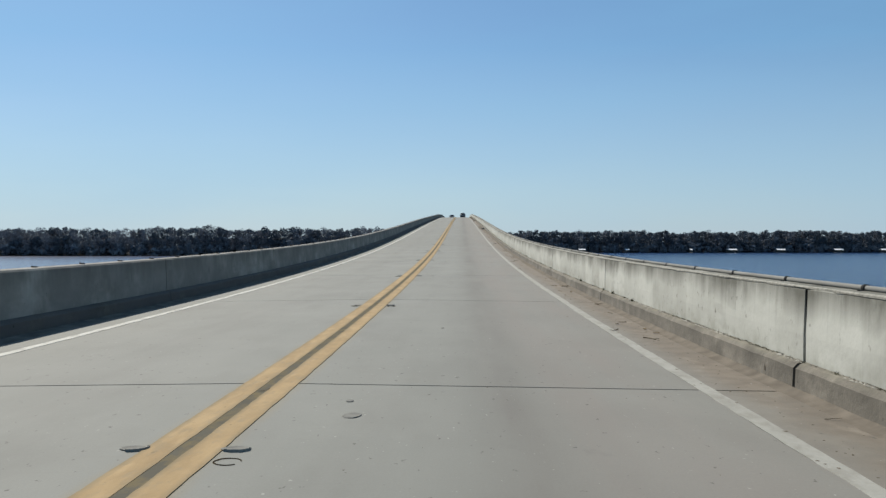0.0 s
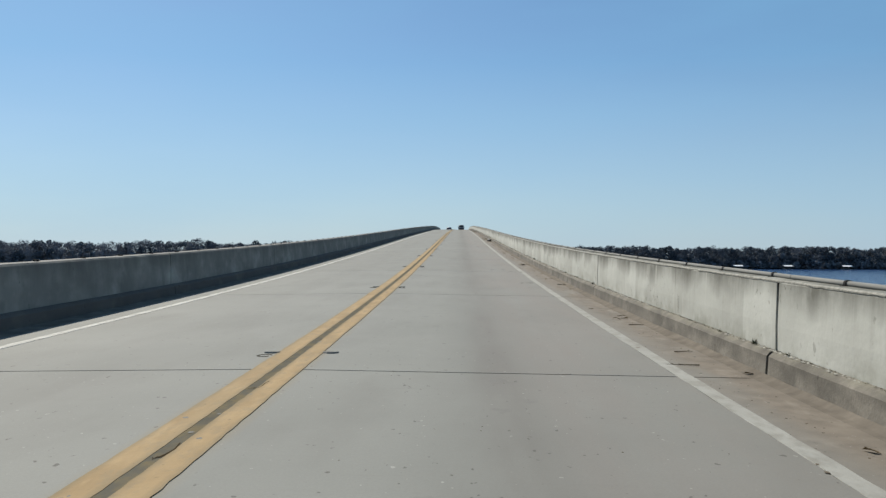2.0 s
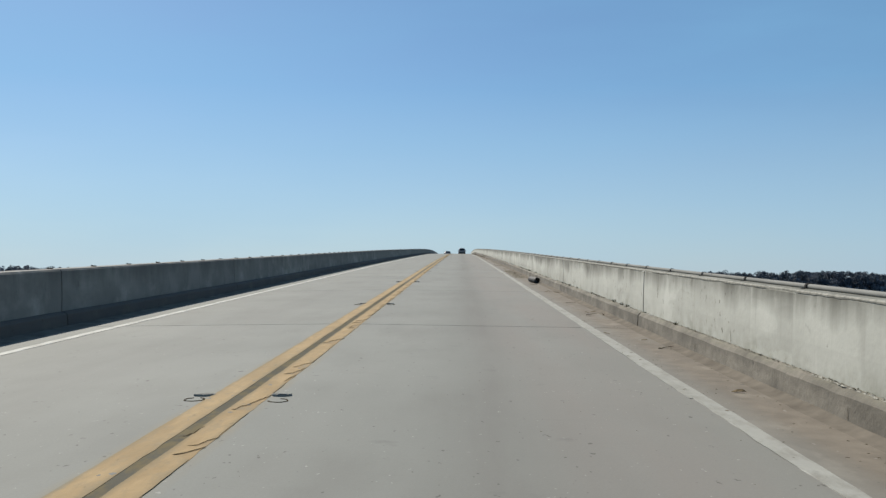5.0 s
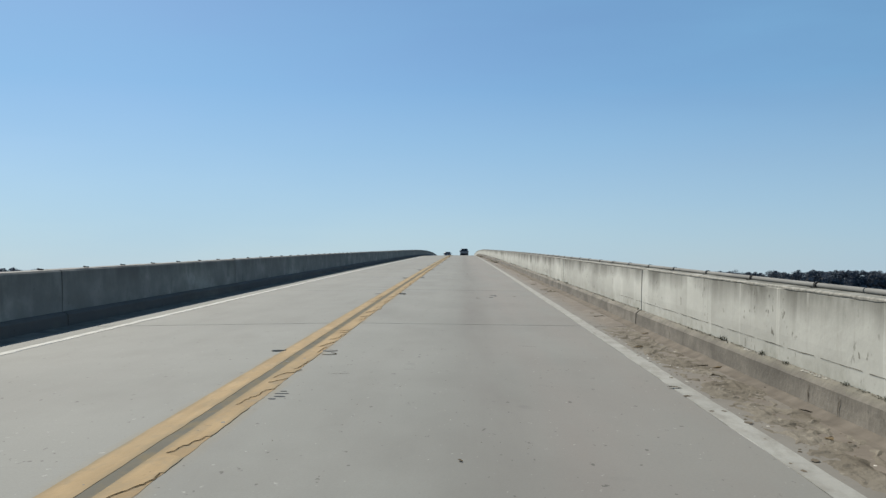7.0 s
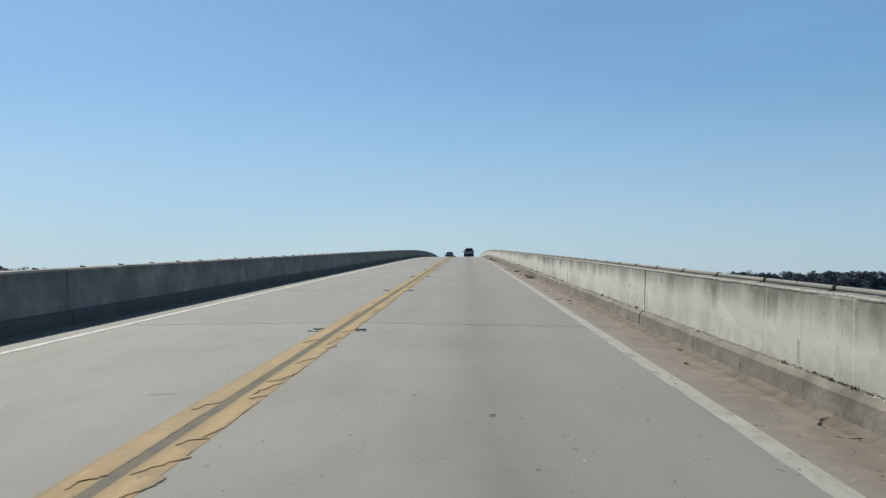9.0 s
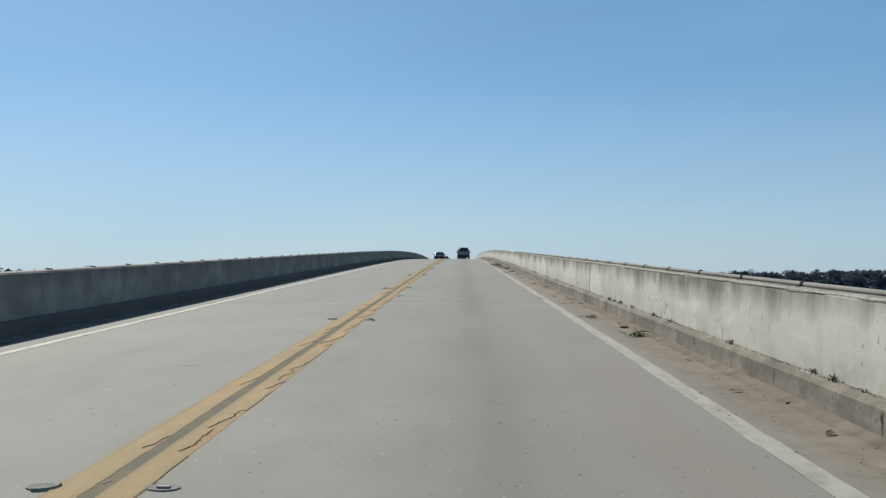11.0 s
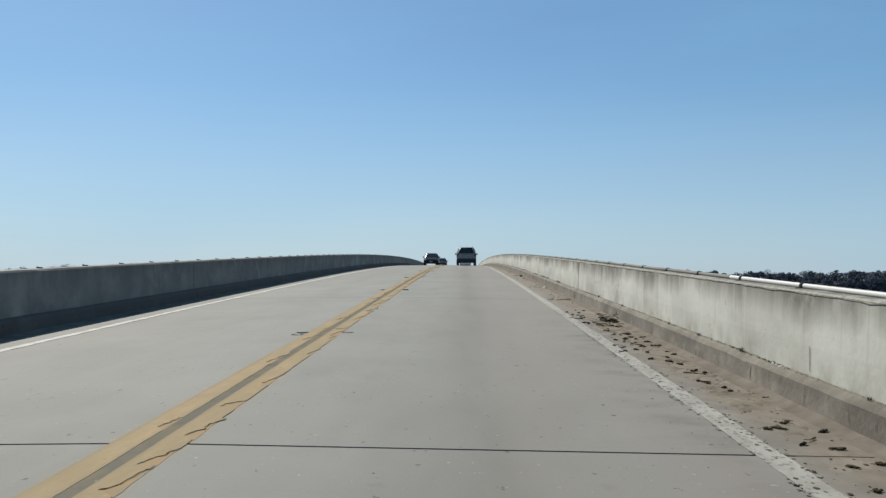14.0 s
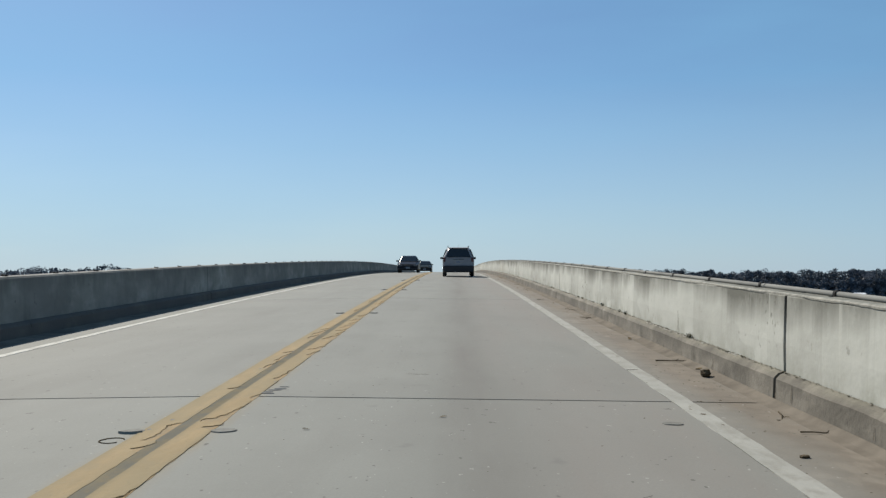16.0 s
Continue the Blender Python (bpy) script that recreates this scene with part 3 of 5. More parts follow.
R_TOP, L_TOP, R_CURB_UP, L_CURB_UP = 0.935, 0.925, 0.255, 0.235

road = thing("road", "two-lane concrete bridge roadway with pale worn slabs", "road", kind="structure")
wall_r = thing("wall_right", "sunlit stained concrete bridge parapet above a low curb", "parapet", kind="structure")
wall_l = thing("wall_left", "shaded grey concrete bridge parapet above a low curb", "parapet", kind="structure")
spans = list(zip([-90.0] + JOINTS, JOINTS + [1285.0]))


def chip(seed):
    def f(s, k):
        return (0.004 * noise.noise((s * 1.7, k * 3.1, seed)), 0.006 * noise.noise((s * 2.3, k * 5.3, seed + 4)))
    return f


def worn(seed):
    """A curb edge knocked and rounded by wheels."""
    def f(s, k):
        n_ = noise.noise((s * 1.3, k * 3.1, seed)) + 0.7 * noise.noise((s * 5.0, k * 2.3, seed + 3))
        hit = max(0.0, noise.noise((s * 2.1, 0.0, seed + 7)) - 0.25)
        return (0.005 * n_ + 0.035 * hit if k in (1, 2) else 0.0, 0.005 * n_ - 0.035 * hit if k in (1, 2) else 0.0)
    return f


for a, b in spans:
    s0, s1 = a + GAP, b - GAP
    near_span = -20 < s0 < 420
    st = 2.0 if near_span else 10.0
    xs = (L_WALL - 0.36, L_CURB, -2.4, 0.0, 2.4, R_CURB, R_WALL + 0.36)
    sect = [(x, 0.0) for x in xs] + [(xs[-1], -0.3), (0.0, -0.3), (xs[0], -0.3)]
    part("deck_slab", run(sect, s0, s1, None, st), M_DECK, road)
    fine = 0.5 if near_span else 10.0
    part("curb_block", run([(R_CURB, 0.004), (R_CURB + 0.012, R_CURB_UP - 0.045), (R_CURB + 0.05, R_CURB_UP - 0.005), (R_WALL, R_CURB_UP + 0.012), (R_WALL, 0.004)], s0 + 0.014, s1 - 0.014, R_CURB, fine * 0.5, jag=worn(1.0)), M_CURB, wall_r)
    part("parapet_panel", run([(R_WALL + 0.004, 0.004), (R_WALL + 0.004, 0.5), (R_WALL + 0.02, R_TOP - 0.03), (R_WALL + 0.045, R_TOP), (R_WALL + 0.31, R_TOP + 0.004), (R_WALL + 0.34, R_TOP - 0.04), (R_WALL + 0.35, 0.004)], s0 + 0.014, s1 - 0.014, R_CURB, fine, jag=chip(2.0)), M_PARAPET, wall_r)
    part("curb_block", run([(L_CURB, 0.004), (L_WALL, 0.004), (L_WALL, L_CURB_UP + 0.012), (L_CURB - 0.05, L_CURB_UP - 0.005), (L_CURB - 0.012, L_CURB_UP - 0.045)], s0, s1, L_CURB, fine, jag=chip(3.0)), M_CURB_SHADE, wall_l)
    part("parapet_panel", run([(L_WALL - 0.004, 0.004), (L_WALL - 0.35, 0.004), (L_WALL - 0.34, L_TOP - 0.04), (L_WALL - 0.31, L_TOP + 0.004), (L_WALL - 0.045, L_TOP), (L_WALL - 0.02, L_TOP - 0.03), (L_WALL - 0.004, 0.5)], s0, s1, L_CURB, fine, jag=chip(4.0)), M_PARAPET_SHADE, wall_l)

for s in JOINTS:
    part("joint_seal", run([(L_CURB, -0.008), (0.0, -0.008), (R_CURB, -0.008), (R_CURB, -0.12), (0.0, -0.12), (L_CURB, -0.12)], s - GAP * 1.5, s + GAP * 1.5, None, 1.0), M_SEAL, road)
    part("joint_seal", run([(R_WALL + 0.03, 0.0), (R_WALL + 0.03, R_TOP - 0.02), (R_WALL + 0.3, R_TOP - 0.02), (R_WALL + 0.3, 0.0)], s - 0.03, s + 0.03, R_CURB, 1.0), M_SEAL, wall_r)
    part("joint_seal", run([(R_CURB + 0.03, 0.0), (R_CURB + 0.05, R_CURB_UP - 0.03), (R_WALL, R_CURB_UP - 0.02), (R_WALL, 0.0)], s - 0.03, s + 0.03, R_CURB, 1.0), M_SEAL, wall_r)
    part("joint_seal", run([(L_WALL - 0.03, 0.0), (L_WALL - 0.3, 0.0), (L_WALL - 0.3, L_TOP - 0.02), (L_WALL - 0.03, L_TOP - 0.02)], s - GAP * 1.5, s + GAP * 1.5, L_CURB, 1.0), M_SEAL, wall_l)

# girders and piers that carry the deck
girders = thing("girders", "concrete girders under the bridge deck", "girder", kind="structure")
for a, b in spans:
    for gx in (-3.6, 0.0, 3.6):
        part("girder", run([(gx - 0.25, -0.27), (gx - 0.22, -1.2), (gx + 0.22, -1.2), (gx + 0.25, -0.27)], a + 0.05, b - 0.05, gx, 4.0 if a < 430 else 20.0), M_GIRDER, girders)
piers = thing("piers", "concrete pier bents standing in the lake", "pier", kind="structure")
for s in JOINTS + [480.0 + 40 * k for k in range(20)]:
    z = road_z(s) - 1.36
    bm = bmesh.new()
    box(bm, 0.1, s, z - 0.4, 9.4, 0.9, 0.8, 0.04)
    part("pier_cap", bm, M_GIRDER, piers)
    for px in (-3.2, 0.1, 3.4):
        bm = bmesh.new()
        cyl(bm, (px, s, WATER_Z - 3.0), (px, s, z - 0.8), 0.35, 0.35, 12)
        part("pier_column", bm, M_GIRDER, piers)


# ---------- markings ----------
def stripe(x0, x1, s0, s1, up, material, name, label, jagged=0.008, step=0.5):
    def j(s, k):
        return (jagged * (0.6 * noise.noise((s * 1.1, x0 * 7 + k, 1.0)) + noise.noise((s * 6.0, x0 * 5 + k, 2.0))), 0.0)
    ob = part(name, run([(x0, -0.01), (x0, up), (x1, up), (x1, -0.01)], s0, s1, None, step, jag=j), material)
    return tagged(ob, label, "road marking", kind="structure")


def strip(samples, up, material, name, label):
    """A coat of paint along the road: samples [(s, x_low, x_high), ...], up metres thick."""
    bm = bmesh.new()
    prev = None
    for s, x0, x1 in samples:
        ring = [bm.verts.new(on_deck(x, s, z)) for x, z in ((x0, -0.005), (x0 + 0.002, up), (x1 - 0.002, up), (x1, -0.005))]
        if prev:
            for k in range(3):
                bm.faces.new((prev[k], prev[k + 1], ring[k + 1], ring[k]))
        prev = ring
    return tagged(part(name, bm, material), label, "road marking", kind="structure")


def peeled_edge(r_, s0, s1, inner, outer, whole, deep):
    """The broken edge of a peeling coat between s0 and s1: [(s, x), ...], and the dark lifted stretches of it.
    Each tongue starts deep inside the line and steps out to its edge."""
    edge, lifted = [], []
    s = s0
    while s < s1:
        end = s + r_.uniform(*whole)
        while s < end:
            edge.append((s, outer + r_.uniform(-0.006, 0.004)))
            s += 0.12
        for _ in range(r_.randrange(1, 4)):
            x = outer + (inner - outer) * r_.uniform(*deep)
            n = r_.randrange(6, 26)
            gain = [r_.random() ** 2.2 for _ in range(n)]
            total = sum(gain)
            path = []
            for k in range(n):
                path.append((s, x))
                s += r_.choice((0.012, 0.02, 0.035, 0.07))
                x += (outer - path[0][1]) * gain[k] / total + r_.uniform(-0.011, 0.011)
            path.append((s, min(x, outer) if outer > inner else max(x, outer)))
            edge += path
            lifted.append(path)
            s += 0.015
    return edge, lifted


rr = random.Random(23)
stripe(-0.25, -0.045, -90.0, 138.0, 0.006, M_YELLOW, "yellow_line", "faded yellow centre line on the concrete road", 0.009, 0.2)
stripe(-0.247, -0.05, 138.0, 430.0, 0.002, M_YELLOW_OLD, "yellow_line", "worn thin yellow coat under the peeling centre line", 0.009, 0.2)
edge, cracks_left = peeled_edge(rr, 138.0, 335.0, -0.24, -0.045, (0.8, 5.0), (0.15, 0.9))
strip([(s, -0.25 + 0.006 * noise.noise((s * 2.0, 0.3, 0.0)), x) for s, x in edge] + [(430.0, -0.25, -0.045)], 0.0055, M_YELLOW, "yellow_line", "faded yellow centre line with cracked inner edge")
stripe(0.043, 0.238, -90.0, 92.0, 0.006, M_YELLOW, "yellow_line", "faded yellow centre line with rubbed edges", 0.011, 0.15)
stripe(0.047, 0.236, 92.0, 430.0, 0.002, M_YELLOW_OLD, "yellow_line", "worn thin yellow coat under the peeling centre line", 0.016, 0.15)
edge, cracks_right = peeled_edge(rr, 92.0, 335.0, 0.05, 0.238, (0.1, 1.6), (0.2, 0.95))
strip([(s, 0.043 + 0.008 * noise.noise((s * 2.0, 0.7, 0.0)), max(x, 0.05)) for s, x in edge] + [(430.0, 0.043, 0.238)], 0.0055, M_YELLOW, "yellow_line", "faded yellow centre line with peeling cracked paint")
stripe(-0.05, 0.05, -90.0, 118.0, 0.0035, M_STRIP, "dirt_strip", "dark dirty strip between the yellow lines", 0.01)
stripe(-0.05, 0.05, 118.0, 430.0, 0.0035, M_STRIP_TAN, "dirt_strip", "tan strip of old paint between the yellow lines", 0.01)
stripe(3.805, 3.95, -90.0, 95.0, 0.005, M_WHITE, "white_edge_line", "worn white edge line beside the sandy shoulder", 0.016, 0.25)
stripe(3.775, 3.945, 95.0, 430.0, 0.005, M_WHITE, "white_edge_line", "broad white edge line beside the sandy shoulder", 0.014, 0.25)
stripe(-3.72, -3.585, -90.0, 430.0, 0.005, M_WHITE_CLEAN, "white_edge_line", "white edge line beside the shaded parapet", 0.02, 0.25)

# added strip inside the left parapet's shadow, its colour set to tune that shade
bm = bmesh.new()
prev, s = None, -12.0
while s < 425:
    inner = -4.17 - 0.05 * noise.noise((s * 0.35, 2.0, 0.0)) - 0.03 * noise.noise((s * 2.3, 5.0, 0.0))
    ring = [bm.verts.new(on_deck(x, s, z)) for x, z in ((L_CURB + 0.004, 0.022 + 0.008 * noise.noise((s * 1.5, 1.0, 0.0))), (L_CURB + 0.12, 0.012), (inner - 0.04, 0.007), (inner, -0.002))]
    if prev:
        for k in range(3):
            bm.faces.new((prev[k], ring[k], ring[k + 1], prev[k + 1]))
    prev = ring
    s += 0.3 if s < 330 else 3.0
bmesh.ops.recalc_face_normals(bm, faces=bm.faces[:])
tagged(part("gutter_shade", bm, M_GUTTER), "strip along the left curb foot, coloured to tune the shadow there", "silt", kind="stuff")

# ---------- conduit along the parapets ----------
PIPE_X, PIPE_R = R_WALL + 0.20, 0.023
ring = [(PIPE_X + PIPE_R * math.cos(k * math.pi / 6), R_TOP + PIPE_R + PIPE_R * math.sin(k * math.pi / 6)) for k in range(12)]
s, k = -11.2, 0
while s < 420:
    part_len = 6.1
    ob = part("conduit_pipe", run(ring, s + 0.01, s + part_len - 0.01, R_CURB, 3.05), M_PIPE_NEW if (0.5 < s < 3.0 or 243 < s < 247) else M_PIPE)
    ob.data.polygons.foreach_set("use_smooth", [len(f.vertices) == 4 for f in ob.data.polygons])
    ob.data.set_sharp_from_angle(angle=0.9)
    tagged(ob, "pale grey plastic conduit lying along the parapet top", "pipe", "conduit along the parapet")
    s += part_len
    k += 1


def strap_mesh():
    bm = bmesh.new()
    r = PIPE_R + 0.009
    pts = [(-r - 0.035, -PIPE_R + 0.003), (-r, -PIPE_R + 0.003)] + [(r * math.cos(a), r * math.sin(a)) for a in [math.pi - k * math.pi / 8 for k in range(9)]] + [(r, -PIPE_R + 0.003), (r + 0.035, -PIPE_R + 0.003)]
    rows = []
    for x, z in pts:
        rows.append([bm.verts.new((x * q, y, z * q + (0.0 if q == 1 else 0.0))) for y in (-0.024, 0.024) for q in (1.0, 0.85)])
    for a, b in zip(rows, rows[1:]):
        for i, j in ((0, 2), (2, 3), (3, 1), (1, 0)):
            bm.faces.new((a[i], b[i], b[j], a[j]))
    bmesh.ops.recalc_face_normals(bm, faces=bm.faces[:])
    return mesh_from(bm, "pipe_strap", M_BLACK)


STRAP = strap_mesh()
for k in range(-3, 240):
    s = 7.68 + 1.827 * k
    ob = tagged(new("pipe_strap", STRAP), "black metal strap holding the conduit to the parapet", "strap", "straps along the conduit")
    z = road_z(s) - CROWN * R_CURB + R_TOP + PIPE_R
    ob.matrix_world = Matrix.Translation((PIPE_X, s, z)) @ pose(0, 0, 0, math.degrees(math.atan(grade(s))), 0, 0)

clip_bm = bmesh.new()
box(clip_bm, 0.02, 0, 0.010, 0.07, 0.06, 0.022, 0.006)
box(clip_bm, -0.02, 0, 0.018, 0.03, 0.03, 0.022, 0.005)
CLIP = mesh_from(clip_bm, "pipe_clip", M_BLACK)
for k in range(-2, 238):
    s = 8.9 + 1.827 * k
    ob = tagged(new("pipe_clip", CLIP), "dark metal clip bent over the parapet top", "clip", "clips along the parapet")
    ob.matrix_world = Matrix.Translation((L_WALL - 0.235, s, road_z(s) - CROWN * abs(L_CURB) + L_TOP + 0.001)) @ pose(0, 0, 0, math.degrees(math.atan(grade(s))), 0, 0)


# ---------- vehicles ----------
def paint(name, colour, rough=0.3, metal=0.0):
    m, nt, b = mat(name, rough, metal, 0.3)
    b.inputs["IOR"].default_value = 1.2
    f = noise_fac(nt, coords(nt), 3.0, 5.0, 0.3, 0.7)
    nt.links.new(mix(nt, f, tuple(c * 0.88 for c in colour), colour), b.inputs["Base Color"])
    return m


M_SILVER = paint("silver_paint", (0.27, 0.265, 0.275), 0.4, 0.0)
M_DARKBODY = paint("charcoal_paint", (0.012, 0.013, 0.018), 0.32, 0.0)
M_GREENBODY = paint("dark_green_paint", (0.007, 0.012, 0.010), 0.32, 0.0)
M_WHITEBODY = paint("white_paint_body", (0.7, 0.7, 0.69), 0.35)
M_TRIM = plain("black_plastic", (0.025, 0.025, 0.027), 0.6, 0, 0.3, 10.0)
M_GLASS = plain("tinted_glass", (0.012, 0.015, 0.018), 0.06, 0, 0.2, 1.0, 0.5)
M_RED = plain("red_lens", (0.07, 0.008, 0.008), 0.3, 0, 0.2, 10.0, 0.5)
M_LAMP = plain("clear_lens", (0.10, 0.105, 0.11), 0.4, 0.0, 0.1, 10.0, 0.3)
M_RIM = plain("alloy", (0.42, 0.43, 0.44), 0.35, 0.8, 0.2, 10.0)
M_PLATE = plain("plate", (0.33, 0.33, 0.32), 0.5, 0, 0.1, 10.0)
M_PLATE_BAR = plain("plate_bars", (0.08, 0.1, 0.2), 0.6, 0, 0.1, 10.0)


def loft(stations, cuts):
    """A body from cross-sections: stations [(y, half_low, half_mid, half_top, z_low, z_mid, z_top)], nose first."""
    bm = bmesh.new()
    rings = []
    for y, wl, wm, wt, zl, zm, zt in stations:
        half = [(wl * 0.9, zl), (wl, zl + 0.08), (wm, zm - 0.18), (wm, zm - 0.03), (wm * 0.97, zm + 0.01), (wt + 0.03, zt - 0.05), (wt - 0.06, zt)]
        pts = [(x, z) for x, z in half] + [(-x, z) for x, z in reversed(half)]
        rings.append([bm.verts.new((x, y, z)) for x, z in pts])
    m = len(rings[0])
    for a, b in zip(rings, rings[1:]):
        for k in range(m):
            bm.faces.new((a[k], a[(k + 1) % m], b[(k + 1) % m], b[k]))
    bm.faces.new(rings[0][::-1])
    bm.faces.new(rings[-1])
    bmesh.ops.recalc_face_normals(bm, faces=bm.faces[:])
    return bm


def slab_quad(pts, thick):
    """A panel through four points, thick metres deep along its normal."""
    bm = bmesh.new()
    v = [Vector(p) for p in pts]
    n = (v[1] - v[0]).cross(v[3] - v[0]).normalized() * thick
    a = [bm.verts.new(p) for p in v]
    b = [bm.verts.new(p + n) for p in v]
    bm.faces.new(a[::-1])
    bm.faces.new(b)
    for k in range(4):
        j = (k + 1) % 4
        bm.faces.new((a[k], a[j], b[j], b[k]))
    bmesh.ops.recalc_face_normals(bm, faces=bm.faces[:])
    bmesh.ops.bevel(bm, geom=bm.edges[:], offset=min(0.008, thick * 0.4), segments=1, affect="EDGES")
    return bm


def add_wheels(car, xs, ys, r, w):
    for y in ys:
        for sx in (-1, 1):
            bm = bmesh.new()
            cyl(bm, (sx * (xs - w / 2), y, r), (sx * (xs + w / 2), y, r), r, r, 24)
            bmesh.ops.bevel(bm, geom=[e for e in bm.edges if len(e.link_faces) == 2 and e.calc_face_angle(0) > 1.0], offset=0.03, segments=2, affect="EDGES")
            tyre = part("tyre", bm, M_RUBBER, car)
            bm = bmesh.new()
            cyl(bm, (sx * (xs + w / 2 - 0.03), y, r), (sx * (xs + w / 2 + 0.006), y, r), r * 0.62, r * 0.55, 16)
            part("rim", bm, M_RIM, tyre)


def add_mirrors(car, x, y, z, material):
    for sx in (-1, 1):
        bm = bmesh.new()
        box(bm, sx * (x + 0.09), y, z, 0.16, 0.1, 0.13, 0.035)
        box(bm, sx * (x + 0.01), y, z - 0.03, 0.1, 0.05, 0.05, 0.01)
        part("side_mirror", bm, material, car)


def plate_on(car, y, z, face):
    bm = bmesh.new()
    box(bm, 0, y, z, 0.31, 0.012, 0.155, 0.004)
    p = part("number_plate", bm, M_PLATE, car)
    bm = bmesh.new()
    for k in range(5):
        box(bm, -0.1 + 0.05 * k, y + face * 0.009, z, 0.03, 0.006, 0.075)
    part("plate_bar", bm, M_PLATE_BAR, p)


def suv(m, material, label):
    """A tall hatchback car, its nose at +y, its origin under its tail."""
    car = thing("suv", label, "car", m)
    L = 4.45
    st = [(L, .62, .66, .60, .40, .62, .68), (L - .12, .80, .82, .68, .28, .74, .80), (L - .9, .86, .88, .74, .24, .90, .98), (L - 1.25, .87, .89, .74, .24, .98, 1.06),
          (L - 1.95, .87, .90, .63, .24, 1.0, 1.60), (L - 2.6, .87, .90, .63, .24, 1.0, 1.68), (1.0, .87, .90, .60, .24, 1.0, 1.67), (.38, .87, .89, .55, .26, 1.0, 1.63), (.14, .86, .87, .56, .30, .98, 1.50), (.05, .84, .85, .70, .42, .80, .98)]
    part("body", loft(st, 0), material, car)
    part("rear_window", slab_quad([(-.70, .045, 1.10), (.70, .045, 1.10), (.50, .15, 1.57), (-.50, .15, 1.57)], .02), M_GLASS, car, "dark tinted rear window")
    part("windscreen", slab_quad([(.66, L - 1.27, 1.08), (-.66, L - 1.27, 1.08), (-.57, L - 1.93, 1.57), (.57, L - 1.93, 1.57)], .02), M_GLASS, car)
    for sx in (-1, 1):
        part("side_window", slab_quad([(sx * .885, .55, 1.05), (sx * .885, L - 1.6, 1.05), (sx * .69, L - 2.05, 1.53), (sx * .68, .62, 1.55)], sx * .02), M_GLASS, car)
        bm = bmesh.new()
        box(bm, sx * .78, .085, .97, .13, .12, .26, .03)
        part("tail_light", bm, M_RED, car, "red tail light")
        bm = bmesh.new()
        cyl(bm, (sx * .58, .45, 1.72), (sx * .60, L - 2.1, 1.72), .022, .022, 8)
        for y in (.5, 1.3, L - 2.2):
            box(bm, sx * .59, y, 1.685, .03, .06, .06)
        part("roof_rail", bm, M_TRIM, car)
        bm = bmesh.new()
        box(bm, sx * .66, L - .07, .74, .3, .12, .15, .03)
        part("headlight", bm, M_LAMP, car)
    bm = bmesh.new()
    box(bm, 0, .06, .44, 1.74, .24, .38, .06)
    part("rear_bumper", bm, M_TRIM, car, "black plastic rear bumper")
    bm = bmesh.new()
    box(bm, 0, .17, 1.60, 1.12, .16, .05, .02)
    part("spoiler", bm, M_TRIM, car)
    bm = bmesh.new()
    box(bm, 0, .07, .98, .66, .04, .05, .015)
    part("tailgate_handle", bm, M_TRIM, car)
    bm = bmesh.new()
    cyl(bm, (0.0, .7, 1.67), (0.02, .62, 1.85), .006, .003, 6)
    part("aerial", bm, M_TRIM, car)
    plate_on(car, .045, .83, -1)
    add_wheels(car, .78, (.82, L - .85), .34, .21)
    add_mirrors(car, .88, L - 1.6, 1.06, M_TRIM)
    return car


def sedan(m, material, label):
    """A low four-door car, its nose at -y, its origin under its nose."""
    car = thing("sedan", label, "car", m, "oncoming cars")
    L = 4.6
    st = [(0.0, .64, .68, .60, .36, .56, .62), (.12, .82, .84, .70, .24, .66, .72), (.8, .86, .88, .74, .2, .78, .86), (1.3, .87, .89, .74, .2, .88, .94),
          (2.0, .87, .89, .58, .2, .9, 1.38), (2.6, .87, .89, .58, .2, .9, 1.44), (3.2, .87, .89, .57, .2, .9, 1.40), (3.95, .86, .88, .66, .24, .9, 1.0), (4.5, .83, .85, .68, .3, .86, .94), (L, .76, .78, .66, .4, .7, .84)]
    part("body", loft(st, 0), material, car)
    part("windscreen", slab_quad([(-.70, 1.31, .95), (.70, 1.31, .95), (.55, 1.98, 1.36), (-.55, 1.98, 1.36)], .02), M_GLASS, car, "dark reflecting windscreen")
    for sx in (-1, 1):
        part("side_window", slab_quad([(sx * .87, 1.6, .95), (sx * .87, 3.6, .95), (sx * .65, 3.2, 1.33), (sx * .64, 2.1, 1.33)], sx * .02), M_GLASS, car)
        bm = bmesh.new()
        box(bm, sx * .62, .05, .60, .34, .14, .13, .03)
        part("headlight", bm, M_LAMP, car, "clear headlight")
        bm = bmesh.new()
        box(bm, sx * .62, L - .04, .76, .3, .1, .13, .03)
        part("tail_light", bm, M_RED, car)
    bm = bmesh.new()
    box(bm, 0, -.005, .58, .8, .05, .12, .02)
    part("grille", bm, M_TRIM, car)
    bm = bmesh.new()
    box(bm, 0, .03, .34, 1.6, .12, .16, .04)
    part("front_bumper", bm, M_TRIM, car)
    plate_on(car, -.035, .42, -1)
    add_wheels(car, .77, (.85, L - .95), .32, .2)
    add_mirrors(car, .86, 1.62, .98, M_TRIM)
    return car


